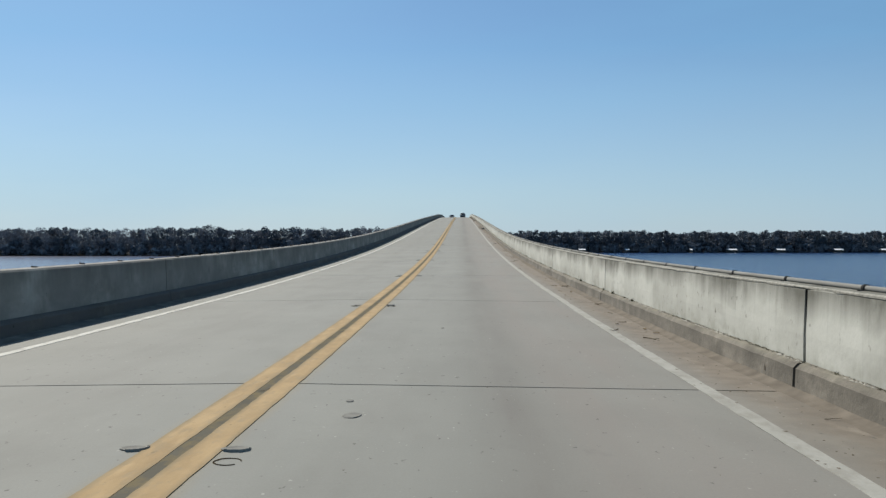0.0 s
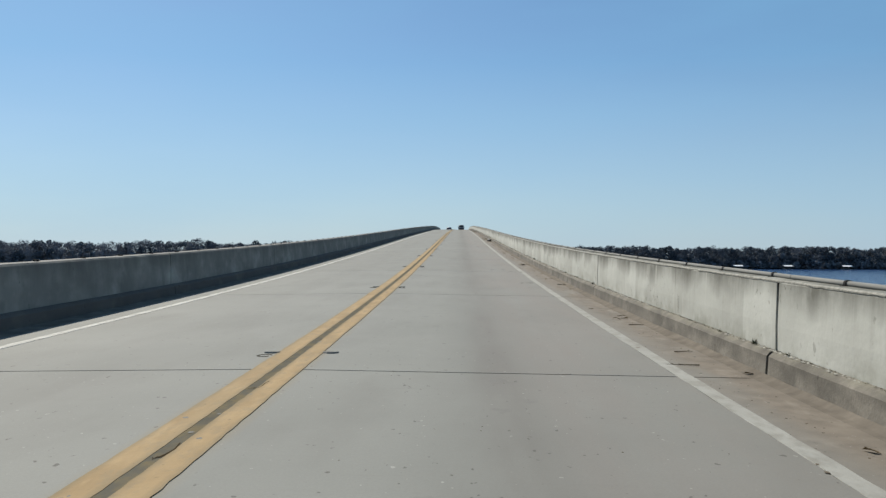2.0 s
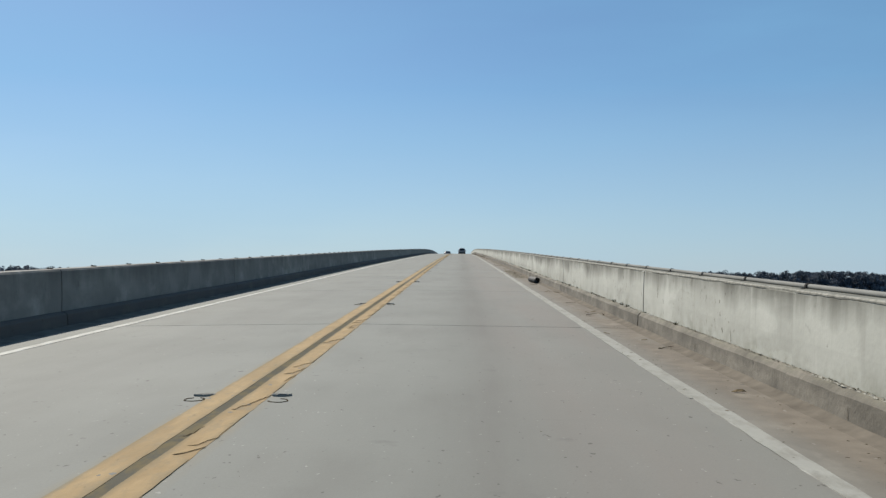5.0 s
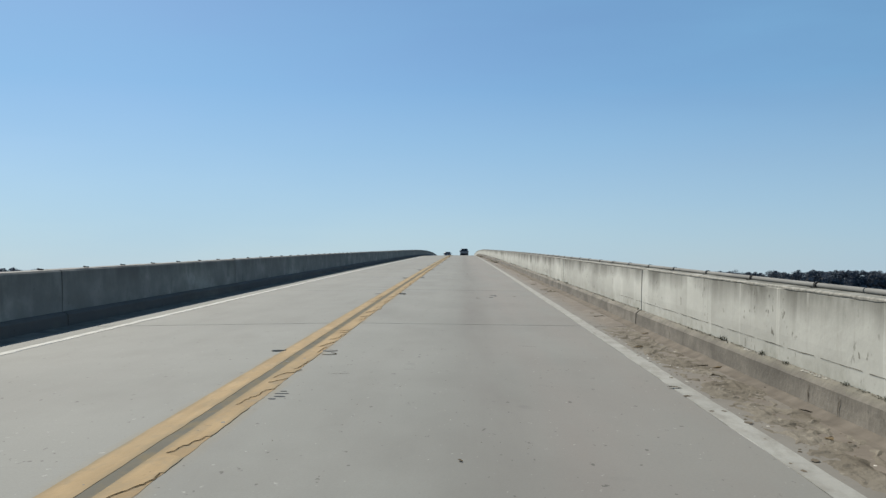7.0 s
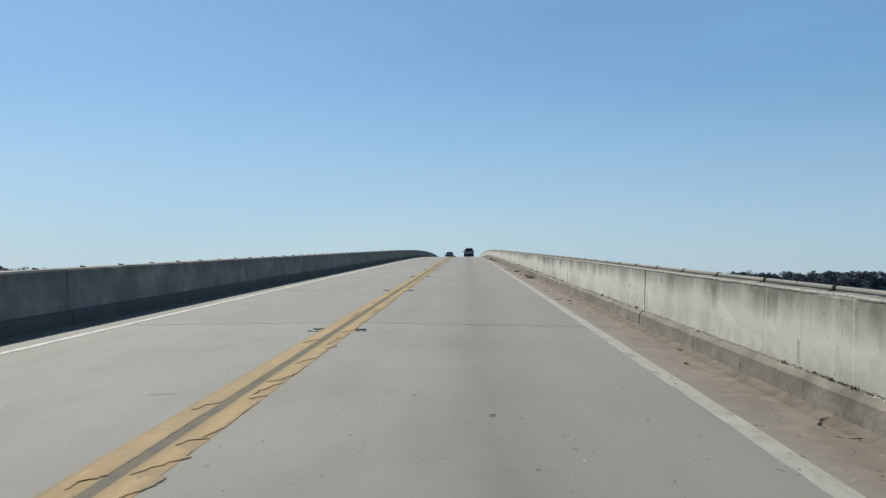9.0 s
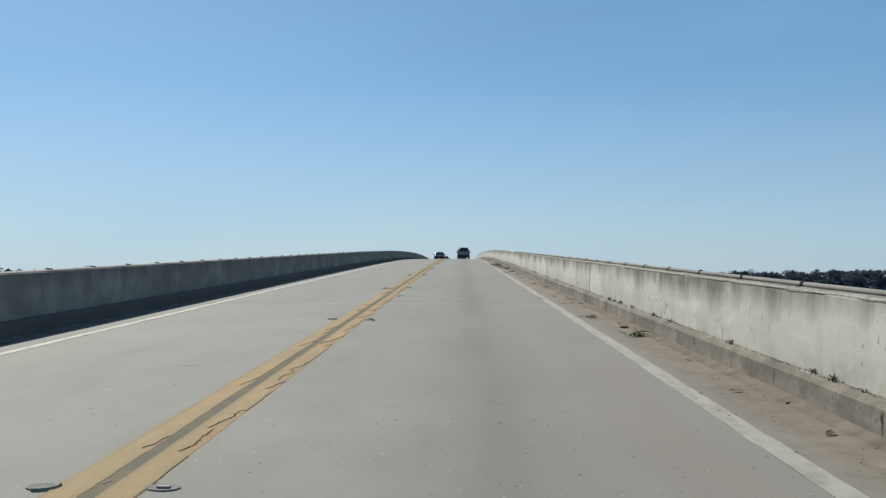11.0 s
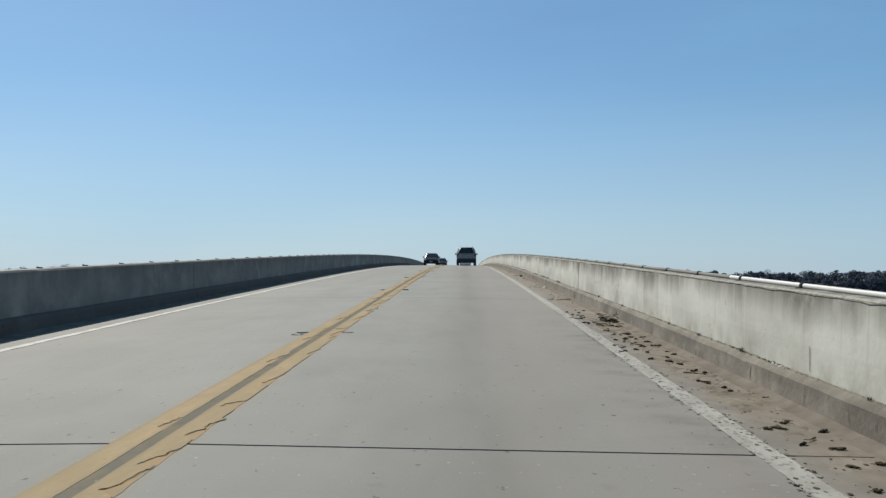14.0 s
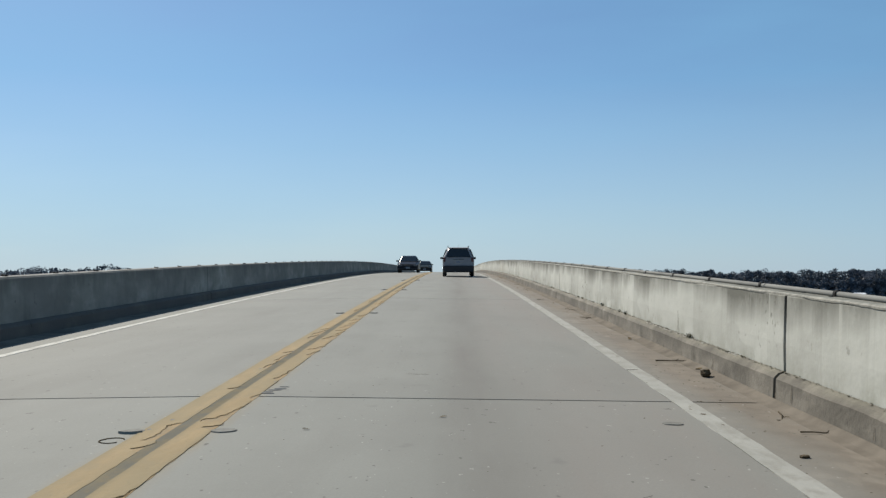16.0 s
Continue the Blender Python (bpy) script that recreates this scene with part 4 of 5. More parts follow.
def van(m):
    """A white van with two boxes on its roof, its origin under its tail."""
    car = thing("van", "white van with two dark cases on its roof rack", "van", m)
    L = 4.9
    st = [(L, .7, .74, .66, .4, .7, .8), (L - .3, .9, .92, .8, .3, .95, 1.05), (L - .8, .94, .95, .8, .26, 1.1, 1.25), (L - 1.4, .95, .96, .78, .26, 1.15, 1.9), (L - 2.2, .95, .96, .80, .26, 1.15, 1.98), (.3, .95, .96, .80, .26, 1.15, 1.98), (.06, .94, .94, .80, .3, 1.1, 1.9), (0, .9, .9, .78, .45, 1.0, 1.75)]
    part("body", loft(st, 0), M_WHITEBODY, car)
    part("rear_window", slab_quad([(-.7, -.01, 1.2), (.7, -.01, 1.2), (.66, .03, 1.7), (-.66, .03, 1.7)], .02), M_GLASS, car)
    for sx in (-1, 1):
        bm = bmesh.new()
        box(bm, sx * .82, .03, 1.0, .12, .1, .4, .02)
        part("tail_light", bm, M_RED, car)
        bm = bmesh.new()
        box(bm, sx * .45, .9, 2.18, .42, .9, .26, .05)
        part("roof_case", bm, M_TRIM, car)
    bm = bmesh.new()
    for y in (.5, 1.3):
        box(bm, 0, y, 2.03, 1.5, .05, .04)
        for sx in (-1, 1):
            box(bm, sx * .72, y, 2.0, .05, .05, .1)
    part("roof_rack", bm, M_TRIM, car)
    bm = bmesh.new()
    box(bm, 0, .0, .52, 1.8, .16, .26, .05)
    part("rear_bumper", bm, M_TRIM, car)
    add_wheels(car, .82, (.9, L - .95), .34, .22)
    add_mirrors(car, .95, L - 1.3, 1.2, M_TRIM)
    return car


def upright(x, s):
    return Matrix.Translation(on_deck(x, s, 0.0)) @ pose(0, 0, 0, math.degrees(math.atan(grade(s + 2))), 0, 0)


suv(upright(2.24, 325.5), M_SILVER, "silver hatchback suv with dark windows on the road")
sedan(upright(-1.75, 350.0), M_DARKBODY, "dark charcoal sedan driving in the oncoming lane")
sedan(upright(-1.45, 386.0), M_GREENBODY, "dark green sedan following in the oncoming lane")
van(upright(2.3, 400.0))

# ---------- markers, cracks and dirt on the deck ----------
def blob(bm, cx, cy, rx, ry, h, seed, seg=14, dish=0.0):
    """A low pad with an uneven round outline; dish sinks its middle, so that a rim stays."""
    r_ = random.Random(seed)
    outs = []
    for f_, z in ((1.0, 0.0), (0.93, h), (0.62, h * (1 - dish))):
        ring = []
        for k in range(seg):
            a = 2 * math.pi * k / seg
            w = 1 + 0.10 * math.sin(2 * a + seed) + r_.uniform(-0.05, 0.05)
            ring.append(bm.verts.new((cx + rx * f_ * w * math.cos(a), cy + ry * f_ * w * math.sin(a), z)))
        outs.append(ring)
    for a, b in zip(outs, outs[1:]):
        for k in range(seg):
            bm.faces.new((a[k], a[(k + 1) % seg], b[(k + 1) % seg], b[k]))
    bm.faces.new(outs[-1])
    bmesh.ops.recalc_face_normals(bm, faces=bm.faces[:])
    return bm


PADS = []
for k in range(4):
    PADS.append(mesh_from(blob(bmesh.new(), 0, 0, 0.088, 0.075, 0.007, k, dish=0.55 if k % 2 else 0.2), "marker_pad", M_TAR))


def crescent(r_, rx, ry, a0, a1, width, tall):
    """A low broken rim along part of an oval."""
    bm = bmesh.new()
    prev = None
    n = 16
    for k in range(n + 1):
        a = a0 + (a1 - a0) * k / n
        f_ = 1 + r_.uniform(-0.05, 0.05)
        wd = width * r_.uniform(0.5, 1.3) * (0.35 if k in (0, n) else 1.0)
        c, s_ = math.cos(a), math.sin(a)
        ring = [bm.verts.new(((rx * f_ + q) * c, (ry * f_ + q) * s_, z)) for q, z in ((wd, -0.002), (0.3 * wd, tall), (-0.6 * wd, tall * 0.8), (-wd, -0.002))]
        if prev:
            for j in range(3):
                bm.faces.new((prev[j], ring[j], ring[j + 1], prev[j + 1]))
        prev = ring
    bmesh.ops.recalc_face_normals(bm, faces=bm.faces[:])
    return bm


_r = random.Random(8)
RIMS = [mesh_from(crescent(_r, 0.089, 0.077, a, a + 2.4, 0.010, 0.016), "rim", M_CERAMIC) for a in (3.4, 3.9, 4.4)]
SCARS = [mesh_from(crescent(_r, 0.080, 0.085, a, a + q, 0.007, 0.005), "scar", M_CRACK) for a, q in ((0.3, 5.2), (1.9, 5.6), (3.2, 4.6), (5.1, 5.9))]
NUB = bmesh.new()
box(NUB, 0.01, -0.01, 0.012, 0.07, 0.03, 0.010, 0.004)
NUB = mesh_from(NUB, "reflector_stub", M_CERAMIC)
rr = random.Random(11)
SPOTS = [5.78, 18.5, 30.95, 44.87, 57.72, 70.05, 82.4, 94.8, 107.3, 119.7, 133.1, 146.4, 158.7, 171.0, 183.4, 195.8, 207.05, 218.95, 231.2, 243.2, 254.0, 267.6, 279.0, 291.3, 303.6, 316.0]
for i, s in enumerate(SPOTS):
    for sx in (-1, 1):
        mk = thing("pavement_marker", "worn grey adhesive pad of a road marker beside the yellow lines", "road marker", deck_pose(sx * (0.315 + rr.uniform(-0.01, 0.01)), s + rr.uniform(-0.03, 0.03), 0.001), "road markers along the centre")
        part("pad", PADS[rr.randrange(4)], M_TAR, mk)
        if rr.random() < 0.65:
            part("rim", rr.choice(RIMS), M_CERAMIC, mk, "chipped pale ceramic rim")
        if rr.random() < 0.12:
            part("reflector_stub", NUB, M_CERAMIC, mk, "broken pale reflector stub")
        if rr.random() < 0.75:
            mk = thing("pavement_marker", "old oval adhesive scar where a road marker broke off", "road marker", deck_pose(sx * 0.345, s - rr.uniform(0.24, 0.34), 0.001), "road markers along the centre")
            part("scar", rr.choice(SCARS), M_CRACK, mk)


def residue(x, s, seed):
    """Thin blue-grey dabs of old adhesive beside the yellow paint."""
    r_ = random.Random(seed)
    ob = thing("adhesive_residue", "thin blue-grey dabs of old adhesive beside yellow paint", "residue", deck_pose(x, s, 0.001))
    for k in range(5):
        bm = blob(bmesh.new(), r_.uniform(-0.07, 0.07), 0.10 * (k - 2) + r_.uniform(-0.05, 0.05), r_.uniform(0.02, 0.07), r_.uniform(0.010, 0.03), 0.003, seed + k, 10)
        part("dab", bm, M_RESIDUE, ob)


for x, s in ((0.31, 129.76), (0.325, 214.4), (0.312, 280.9)):
    residue(x, s, int(s))

for x, s, rx, ry in ((0.89, 6.97, 0.07, 0.11), (0.80, 7.6, 0.03, 0.06), (0.75, 31.1, 0.07, 0.1), (2.92, 68.55, 0.10, 0.16), (3.3, 68.9, 0.05, 0.06), (3.54, 279.5, 0.075, 0.06), (3.51, 67.44, 0.06, 0.05), (2.25, 144.8, 0.06, 0.07), (2.65, 146.1, 0.07, 0.05), (2.57, 145.1, 0.05, 0.05), (2.70, 145.7, 0.03, 0.03), (0.98, 229.9, 0.05, 0.06), (3.66, 60.6, 0.11, 0.05), (3.44, 60.5, 0.04, 0.03)):
    bm = blob(bmesh.new(), 0, 0, rx, ry, 0.006, int(s), dish=0.1)
    tagged(part("tar_patch", bm, M_TAR), "dark flat tar spot on the concrete slab", "tar spot").matrix_world = deck_pose(x, s, 0.001)


def ribbons(name, paths, material, label, category="crack", kind="stuff"):
    """Thin raised ribbons along paths of (x, s, up, half width)."""
    bm = bmesh.new()
    for path in paths:
        prev = None
        for i, (x, s, up, hw) in enumerate(path):
            p, q = path[max(0, i - 1)], path[min(len(path) - 1, i + 1)]
            d = Vector((q[0] - p[0], q[1] - p[1]))
            d = d.normalized() if d.length > 1e-6 else Vector((1, 0))
            # cross-road ribbons are widened to fit the camera's low, foreshortened view
            nx, ns = -d.y * hw * 0.45, d.x * hw + d.y * hw * 0.15
            a, b = bm.verts.new(on_deck(x - nx, s - ns, up)), bm.verts.new(on_deck(x + nx, s + ns, up))
            if prev:
                bm.faces.new((prev[0], prev[1], b, a))
            prev = (a, b)
    return tagged(part(name, bm, material), label, category, kind=kind)


def tongue(r_, x0, x1, s, reach):
    """A lifted paint edge: across the line from x0 to x1, round a corner, then on along the outer edge for reach metres."""
    path, w = [], r_.uniform(0.008, 0.017)
    n = 7
    for i in range(n + 1):
        f_ = i / n
        bow = 0.10 * r_.uniform(0.7, 1.2) * (f_ ** 3)
        path.append((x0 + (x1 - x0) * f_ + r_.uniform(-0.004, 0.004), s + bow + r_.uniform(-0.022, 0.022), 0.0068, w * (0.25 + 0.75 * min(1, 2.2 * f_)) * r_.uniform(0.5, 1.3)))
    s, x = path[-1][1], x1
    m = max(2, int(reach / 0.11))
    for i in range(m):
        s += reach / m * r_.uniform(0.5, 1.5)
        x = x1 + r_.uniform(-0.012, 0.010)
        path.append((x, s, 0.0068, w * (1 - i / m) * r_.uniform(0.3, 1.1) + 0.002))
    return path


rr = random.Random(29)
paths = []
# dark ribbons stand in for the dirt and shadow under lifted paint edges
for found in (cracks_right, cracks_left):
    for path in found:
        w = rr.uniform(0.004, 0.0085)
        paths.append([(x + 0.004, s, 0.0065, w * rr.uniform(0.5, 1.3) * (0.3 if k in (0, len(path) - 1) else 1.0)) for k, (s, x) in enumerate(path)])
s = 8.0
while s < 100:
    paths.append(tongue(rr, rr.uniform(-0.05, 0.0), rr.uniform(0.03, 0.07), s, rr.uniform(0.05, 0.3)))
    s += rr.uniform(1.8, 6.0)
ribbons("paint_cracks", paths, M_CRACK, "dark jagged ribbons for dirt and shadow under the lifting yellow paint")

# flakes lost from the yellow paint, and chips lost from the white edge line
def chips(name, count, x0, x1, s0, s1, size, material, label, seed, up=0.0062):
    r_ = random.Random(seed)
    bm = bmesh.new()
    for _ in range(count):
        x, s, a = r_.uniform(x0, x1), r_.uniform(s0, s1), r_.uniform(0, 6.28)
        n, q = r_.randrange(5, 8), size * r_.uniform(0.3, 1.5)
        bm.faces.new([bm.verts.new(on_deck(x + q * r_.uniform(0.5, 1.1) * math.cos(a + 6.283 * k / n), s + q * 1.5 * r_.uniform(0.5, 1.1) * math.sin(a + 6.283 * k / n), up)) for k in range(n)])
    return tagged(part(name, bm, material), label, "debris", kind="stuff")


chips("paint_flakes", 520, -0.25, 0.26, 30, 330, 0.017, M_TAR, "bare spots where yellow paint has flaked off", 4)
chips("line_chips", 420, 3.78, 3.96, -4, 330, 0.018, M_MUD, "bare chipped spots in the white edge line", 5)
chips("line_bare_spots", 900, 3.74, 3.98, 243, 260, 0.015, M_BARE, "bare spots where the white edge line has flaked off", 61, 0.0058)
chips("line_litter", 260, 3.72, 4.05, 242, 259, 0.014, M_LITTER, "dark leaf crumbs caked on the white edge line", 6)
chips("leaf_litter", 260, 3.95, 4.55, 240, 262, 0.012, M_LITTER, "dark leaf crumbs strewn over the shoulder", 16, 0.003)
chips("line_litter", 40, 3.8, 4.0, 100, 140, 0.03, M_MUD, "mud crumbs dried on the white edge line", 7)

# short cross cracks in the slabs
paths = []
for k in range(36):
    x, s = rr.uniform(-3.2, 3.4), rr.uniform(2, 320)
    path = []
    for i in range(rr.randrange(4, 12)):
        path.append((x, s, 0.0015, 0.003 + 0.004 * rr.random()))
        x += rr.uniform(0.01, 0.04)
        s += rr.uniform(-0.02, 0.025)
    paths.append(path)
ribbons("slab_cracks", paths, M_CRACK, "short dark scratches and cracks across the slabs")


# ---------- shoulder ----------
def tuft_strip(x, base_up, s0, s1, material, seed, density, size):
    r_ = random.Random(seed)
    bm = bmesh.new()
    s = s0
    while s < s1:
        thick = 0.3 + 0.7 * max(0.0, noise.noise((s * 0.35, seed, 0.0)) + 0.35)
        for _ in range(3):
            q = size * thick * r_.uniform(0.5, 1.4)
            p = Vector((x + r_.uniform(-0.02, 0.012), s + r_.uniform(-0.1, 0.1), road_z(s) - CROWN * abs(x) + base_up + r_.uniform(-0.004, 0.006)))
            v = [bm.verts.new(p + Vector((r_.uniform(-1, 1) * q * 0.5, r_.uniform(-1, 1) * q * 2.4, r_.uniform(-0.2, 0.8) * q))) for _ in range(4)]
            for tri in ((0, 1, 2), (0, 2, 3), (0, 3, 1), (1, 3, 2)):
                bm.faces.new([v[t] for t in tri])
        s += density * r_.uniform(0.4, 1.6)
    return bm


tagged(part("moss", tuft_strip(R_WALL - 0.006, R_CURB_UP + 0.008, -8, 330, M_MOSS, 3.0, 0.05, 0.02), M_MOSS), "dark moss and dirt along the foot of the parapet", "moss", kind="stuff")
tagged(part("shoulder_sand", tuft_strip(R_CURB - 0.02, 0.004, -8, 330, M_MUD, 9.0, 0.12, 0.02), M_MUD), "sandy grit heaped against the curb", "grit", kind="stuff")


def bank(s, k):
    n_ = noise.noise((s * 0.5, 1.0, 6.0)) + 0.6 * noise.noise((s * 2.6, 4.0, 6.0))
    return (-0.03 * n_ if k == 0 else 0.0, 0.012 * n_ if k == 2 else (0.003 * n_ if k == 1 else 0.0))


tagged(part("sand_bank", run([(R_CURB - 0.17, -0.004), (R_CURB - 0.07, 0.010), (R_CURB + 0.004, 0.042), (R_CURB + 0.004, -0.004)], -8.0, 330.0, R_CURB, 0.25, jag=bank), M_SAND), "soft bank of sand blown against the curb", "sand", kind="stuff")


def ragged(s, k):
    n_ = noise.noise((s * 1.9, k * 2.7, 3.0)) + 0.8 * noise.noise((s * 7.0, k * 4.1, 8.0))
    gone = 0.012 if noise.noise((s * 0.8, 0.0, 21.0)) > 0.28 else 0.0
    return (0.003 * n_ + gone if k < 2 else 0.0, 0.008 * n_ if k == 0 else (0.004 * n_ - gone * 0.5 if k < 3 else 0.0))


lip = run([(R_WALL + 0.016, R_TOP - 0.022), (R_WALL + 0.014, R_TOP - 0.010), (R_WALL + 0.026, R_TOP + 0.001), (R_WALL + 0.044, R_TOP + 0.003), (R_WALL + 0.05, R_TOP - 0.03)], -10.0, 330.0, R_CURB, 0.13, jag=ragged)
tagged(part("grout_lip", lip, M_GROUT), "pale ragged grout lip along the parapet top edge", "lip", kind="stuff")


def crumbled_lip(x, up, s0, s1, seed, lo, size):
    """Crumbs and scabs of pale grout in broken stretches along a joint."""
    r_ = random.Random(seed)
    bm = bmesh.new()
    s = s0
    while s < s1:
        if noise.noise((s * 0.22, seed, 1.0)) + 0.5 * noise.noise((s * 1.3, seed, 5.0)) > lo:
            z = road_z(s) - CROWN * R_CURB + up
            q = size * r_.uniform(0.4, 1.5)
            c = Vector((x + r_.uniform(-0.010, 0.010), s, z))
            low = [bm.verts.new(c + Vector((q * 0.6 * r_.uniform(0.5, 1) * i, q * r_.uniform(0.6, 2.2) * j, -0.004))) for i, j in ((-1, -1), (1, -1), (1, 1), (-1, 1))]
            tip = bm.verts.new(c + Vector((0, q * r_.uniform(-0.5, 0.5), q * r_.uniform(0.15, 0.5))))
            for k in range(4):
                bm.faces.new((low[k], low[(k + 1) % 4], tip))
        s += r_.uniform(0.03, 0.10)
    return bm


tagged(part("grout_crumbs", crumbled_lip(R_WALL - 0.018, R_CURB_UP + 0.006, -8, 330, 2.0, 0.05, 0.024), M_GROUT), "pale crumbling grout along the foot of the parapet", "grout", kind="stuff")


def twig_mesh(seed, length=0.3):
    r_ = random.Random(seed)
    bm = bmesh.new()
    p, d = Vector((-length / 2, 0, 0.008)), Vector((1, 0, 0))
    for i in range(4):
        q = p + d * (length / 4)
        cyl(bm, p, q, 0.007 * (1 - i * 0.18), 0.007 * (0.82 - i * 0.18), 5)
        if i in (1, 2):
            cyl(bm, q, q + Vector((0.05, r_.choice((-1, 1)) * 0.05, 0.012)), 0.004, 0.002, 4)
        p = q
        d = (d + Vector((0, r_.uniform(-0.35, 0.35), r_.uniform(-0.05, 0.06)))).normalized()
    return mesh_from(bm, "twig", M_TWIG)


def leaf_mesh(seed):
    r_ = random.Random(seed)
    bm = bmesh.new()
    pts = [(-0.05, 0, 0.004), (-0.02, 0.022, 0.014), (0.03, 0.018, 0.02), (0.06, 0, 0.01), (0.03, -0.02, 0.012), (-0.02, -0.02, 0.006)]
    top = [bm.verts.new((x * r_.uniform(0.8, 1.3), y * r_.uniform(0.7, 1.3), z * r_.uniform(0.5, 1.8) + 0.003)) for x, y, z in pts]
    low = [bm.verts.new(v.co - Vector((0, 0, 0.003))) for v in top]
    bm.faces.new(top)
    bm.faces.new(low[::-1])
    for k in range(6):
        bm.faces.new((top[k], low[k], low[(k + 1) % 6], top[(k + 1) % 6]))
    bmesh.ops.recalc_face_normals(bm, faces=bm.faces[:])
    return mesh_from(bm, "leaf", M_LEAF)


TWIGS = [twig_mesh(k, 0.16 + 0.06 * k) for k in range(5)]
LEAVES = [leaf_mesh(k) for k in range(4)]
rr = random.Random(31)
for k in range(170):
    s = rr.uniform(-2, 330)
    x = 4.6 - abs(rr.gauss(0, 0.28))
    if x < 3.6:
        x = rr.uniform(3.9, 4.6)
    if rr.random() < 0.45:
        ob = tagged(new("twig", rr.choice(TWIGS)), "dry brown twig lying on the sandy shoulder", "twig", "twigs on the shoulder")
    else:
        ob = tagged(new("dead_leaf", rr.choice(LEAVES)), "curled brown dead leaf on the sandy shoulder", "leaf", "leaves on the shoulder")
    ob.matrix_world = deck_pose(x, s, 0.002, rr.uniform(0, 360))
for k in range(20):
    ob = tagged(new("dead_leaf", rr.choice(LEAVES)), "small brown leaf lying on the driving lane", "leaf", "leaves on the lane")
    ob.matrix_world = deck_pose(rr.uniform(0.6, 3.6), rr.uniform(12, 320), 0.002, rr.uniform(0, 360)) @ Matrix.Scale(0.45, 4)


def grit(count, x0, x1, s0, s1, size, material, label, seed):
    r_ = random.Random(seed)
    bm = bmesh.new()
    for _ in range(count):
        c = on_deck(r_.uniform(x0, x1), r_.uniform(s0, s1), 0.0)
        q = size * r_.uniform(0.3, 1.2)
        base = [bm.verts.new(c + Vector((q * math.cos(a), q * 1.2 * math.sin(a), 0))) for a in [r_.uniform(0, 0.8) + 1.57 * k for k in range(4)]]
        tip = bm.verts.new(c + Vector((r_.uniform(-0.3, 0.3) * q, r_.uniform(-0.3, 0.3) * q, q * r_.uniform(0.12, 0.4))))
        for k in range(4):
            bm.faces.new((base[k], base[(k + 1) % 4], tip))
    return tagged(part("grit", bm, material), label, "grit", kind="stuff")


grit(2600, 3.95, 4.62, -3, 330, 0.012, M_CRACK, "scattered dark crumbs on the sandy shoulder", 1)
grit(1500, 0.3, 3.7, -3, 330, 0.008, M_CRACK, "tiny dark specks of grit on the lane", 2)


def mud_sheet(x0, x1, s0, s1, tall, label, seed):
    """A crust of dried mud: one rumpled sheet that thins out below the deck at its edges."""
    bm = bmesh.new()
    nx, ns = 28, int((s1 - s0) / 0.04)
    grid = []
    for j in range(ns + 1):
        s = s0 + (s1 - s0) * j / ns
        row = []
        for i in range(nx + 1):
            x = x0 + (x1 - x0) * i / nx
            fade = min(1.0, 4.0 * min(i / nx, 1 - i / nx), 6.0 * min(j / ns, 1 - j / ns))
            lump = 0.55 * noise.noise((x * 3.0, s * 1.1, seed)) + 0.5 * noise.noise((x * 8.0, s * 4.0, seed + 2)) + 0.3 * noise.noise((x * 19.0, s * 11.0, seed + 5))
            ridge = max(0.0, 0.16 - abs(noise.noise((x * 5.0, s * 2.6, seed + 9)))) * 2.2
            z = tall * (0.05 + lump * 0.8 + ridge) * fade - 0.004 * (1 - fade) - 0.001
            row.append(bm.verts.new(on_deck(x, s, z)))
        grid.append(row)
    for a, b in zip(grid, grid[1:]):
        for i in range(nx):
            bm.faces.new((a[i], a[i + 1], b[i + 1], b[i]))
    return tagged(part("mud_crust", bm, M_CRUST), label, "mud", kind="stuff")


def make_crust():
    m, nt, b = mat("dried_mud_crust", 0.95, 0, 0.05)
    col = mix(nt, noise_fac(nt, coords(nt, 1.3, 0.6, 1.0), 2.2, 7.0, 0.35, 0.65), (0.108, 0.094, 0.073), (0.172, 0.155, 0.125))
    col = mix(nt, times(nt, noise_fac(nt, coords(nt, 1.0, 0.6, 1.0), 11.0, 6.0, 0.54, 0.68), 0.7), col, (0.058, 0.050, 0.038))
    col = mix(nt, times(nt, noise_fac(nt, coords(nt, 1.0, 0.7, 1.0), 14.0, 5.0, 0.62, 0.70), 0.6), col, (0.245, 0.225, 0.185))
    nt.links.new(col, b.inputs["Base Color"])
    relief(nt, b, noise_fac(nt, coords(nt), 40.0, 6.0, 0.2, 0.8), 0.5, 0.006)
    return m


M_CRUST = make_crust()
mud_sheet(3.96, 4.63, 124.0, 137.5, 0.034, "broken crust of dried mud on the shoulder", 1.0)
mud_sheet(4.20, 4.63, 148.5, 151.0, 0.02, "low crust of pale mud beside the curb", 4.0)
mud_sheet(4.02, 4.6, 246.0, 259.0, 0.014, "thin crust of trodden soil on the shoulder", 7.0)
grit(200, 3.98, 4.55, 124.5, 137.0, 0.02, M_TWIG, "dark crumbs of soil on the mud", 8)
grit(60, 3.98, 4.55, 124.5, 137.0, 0.016, M_PAPER, "pale shell crumbs on the mud", 18)
grit(60, 4.05, 4.5, 252.5, 257.5, 0.035, M_TWIG, "brown soil crumbs on the shoulder", 4)
grit(90, 4.0, 4.6, 262.5, 265.0, 0.02, M_MUD, "muddy crumbs near a parapet joint", 5)


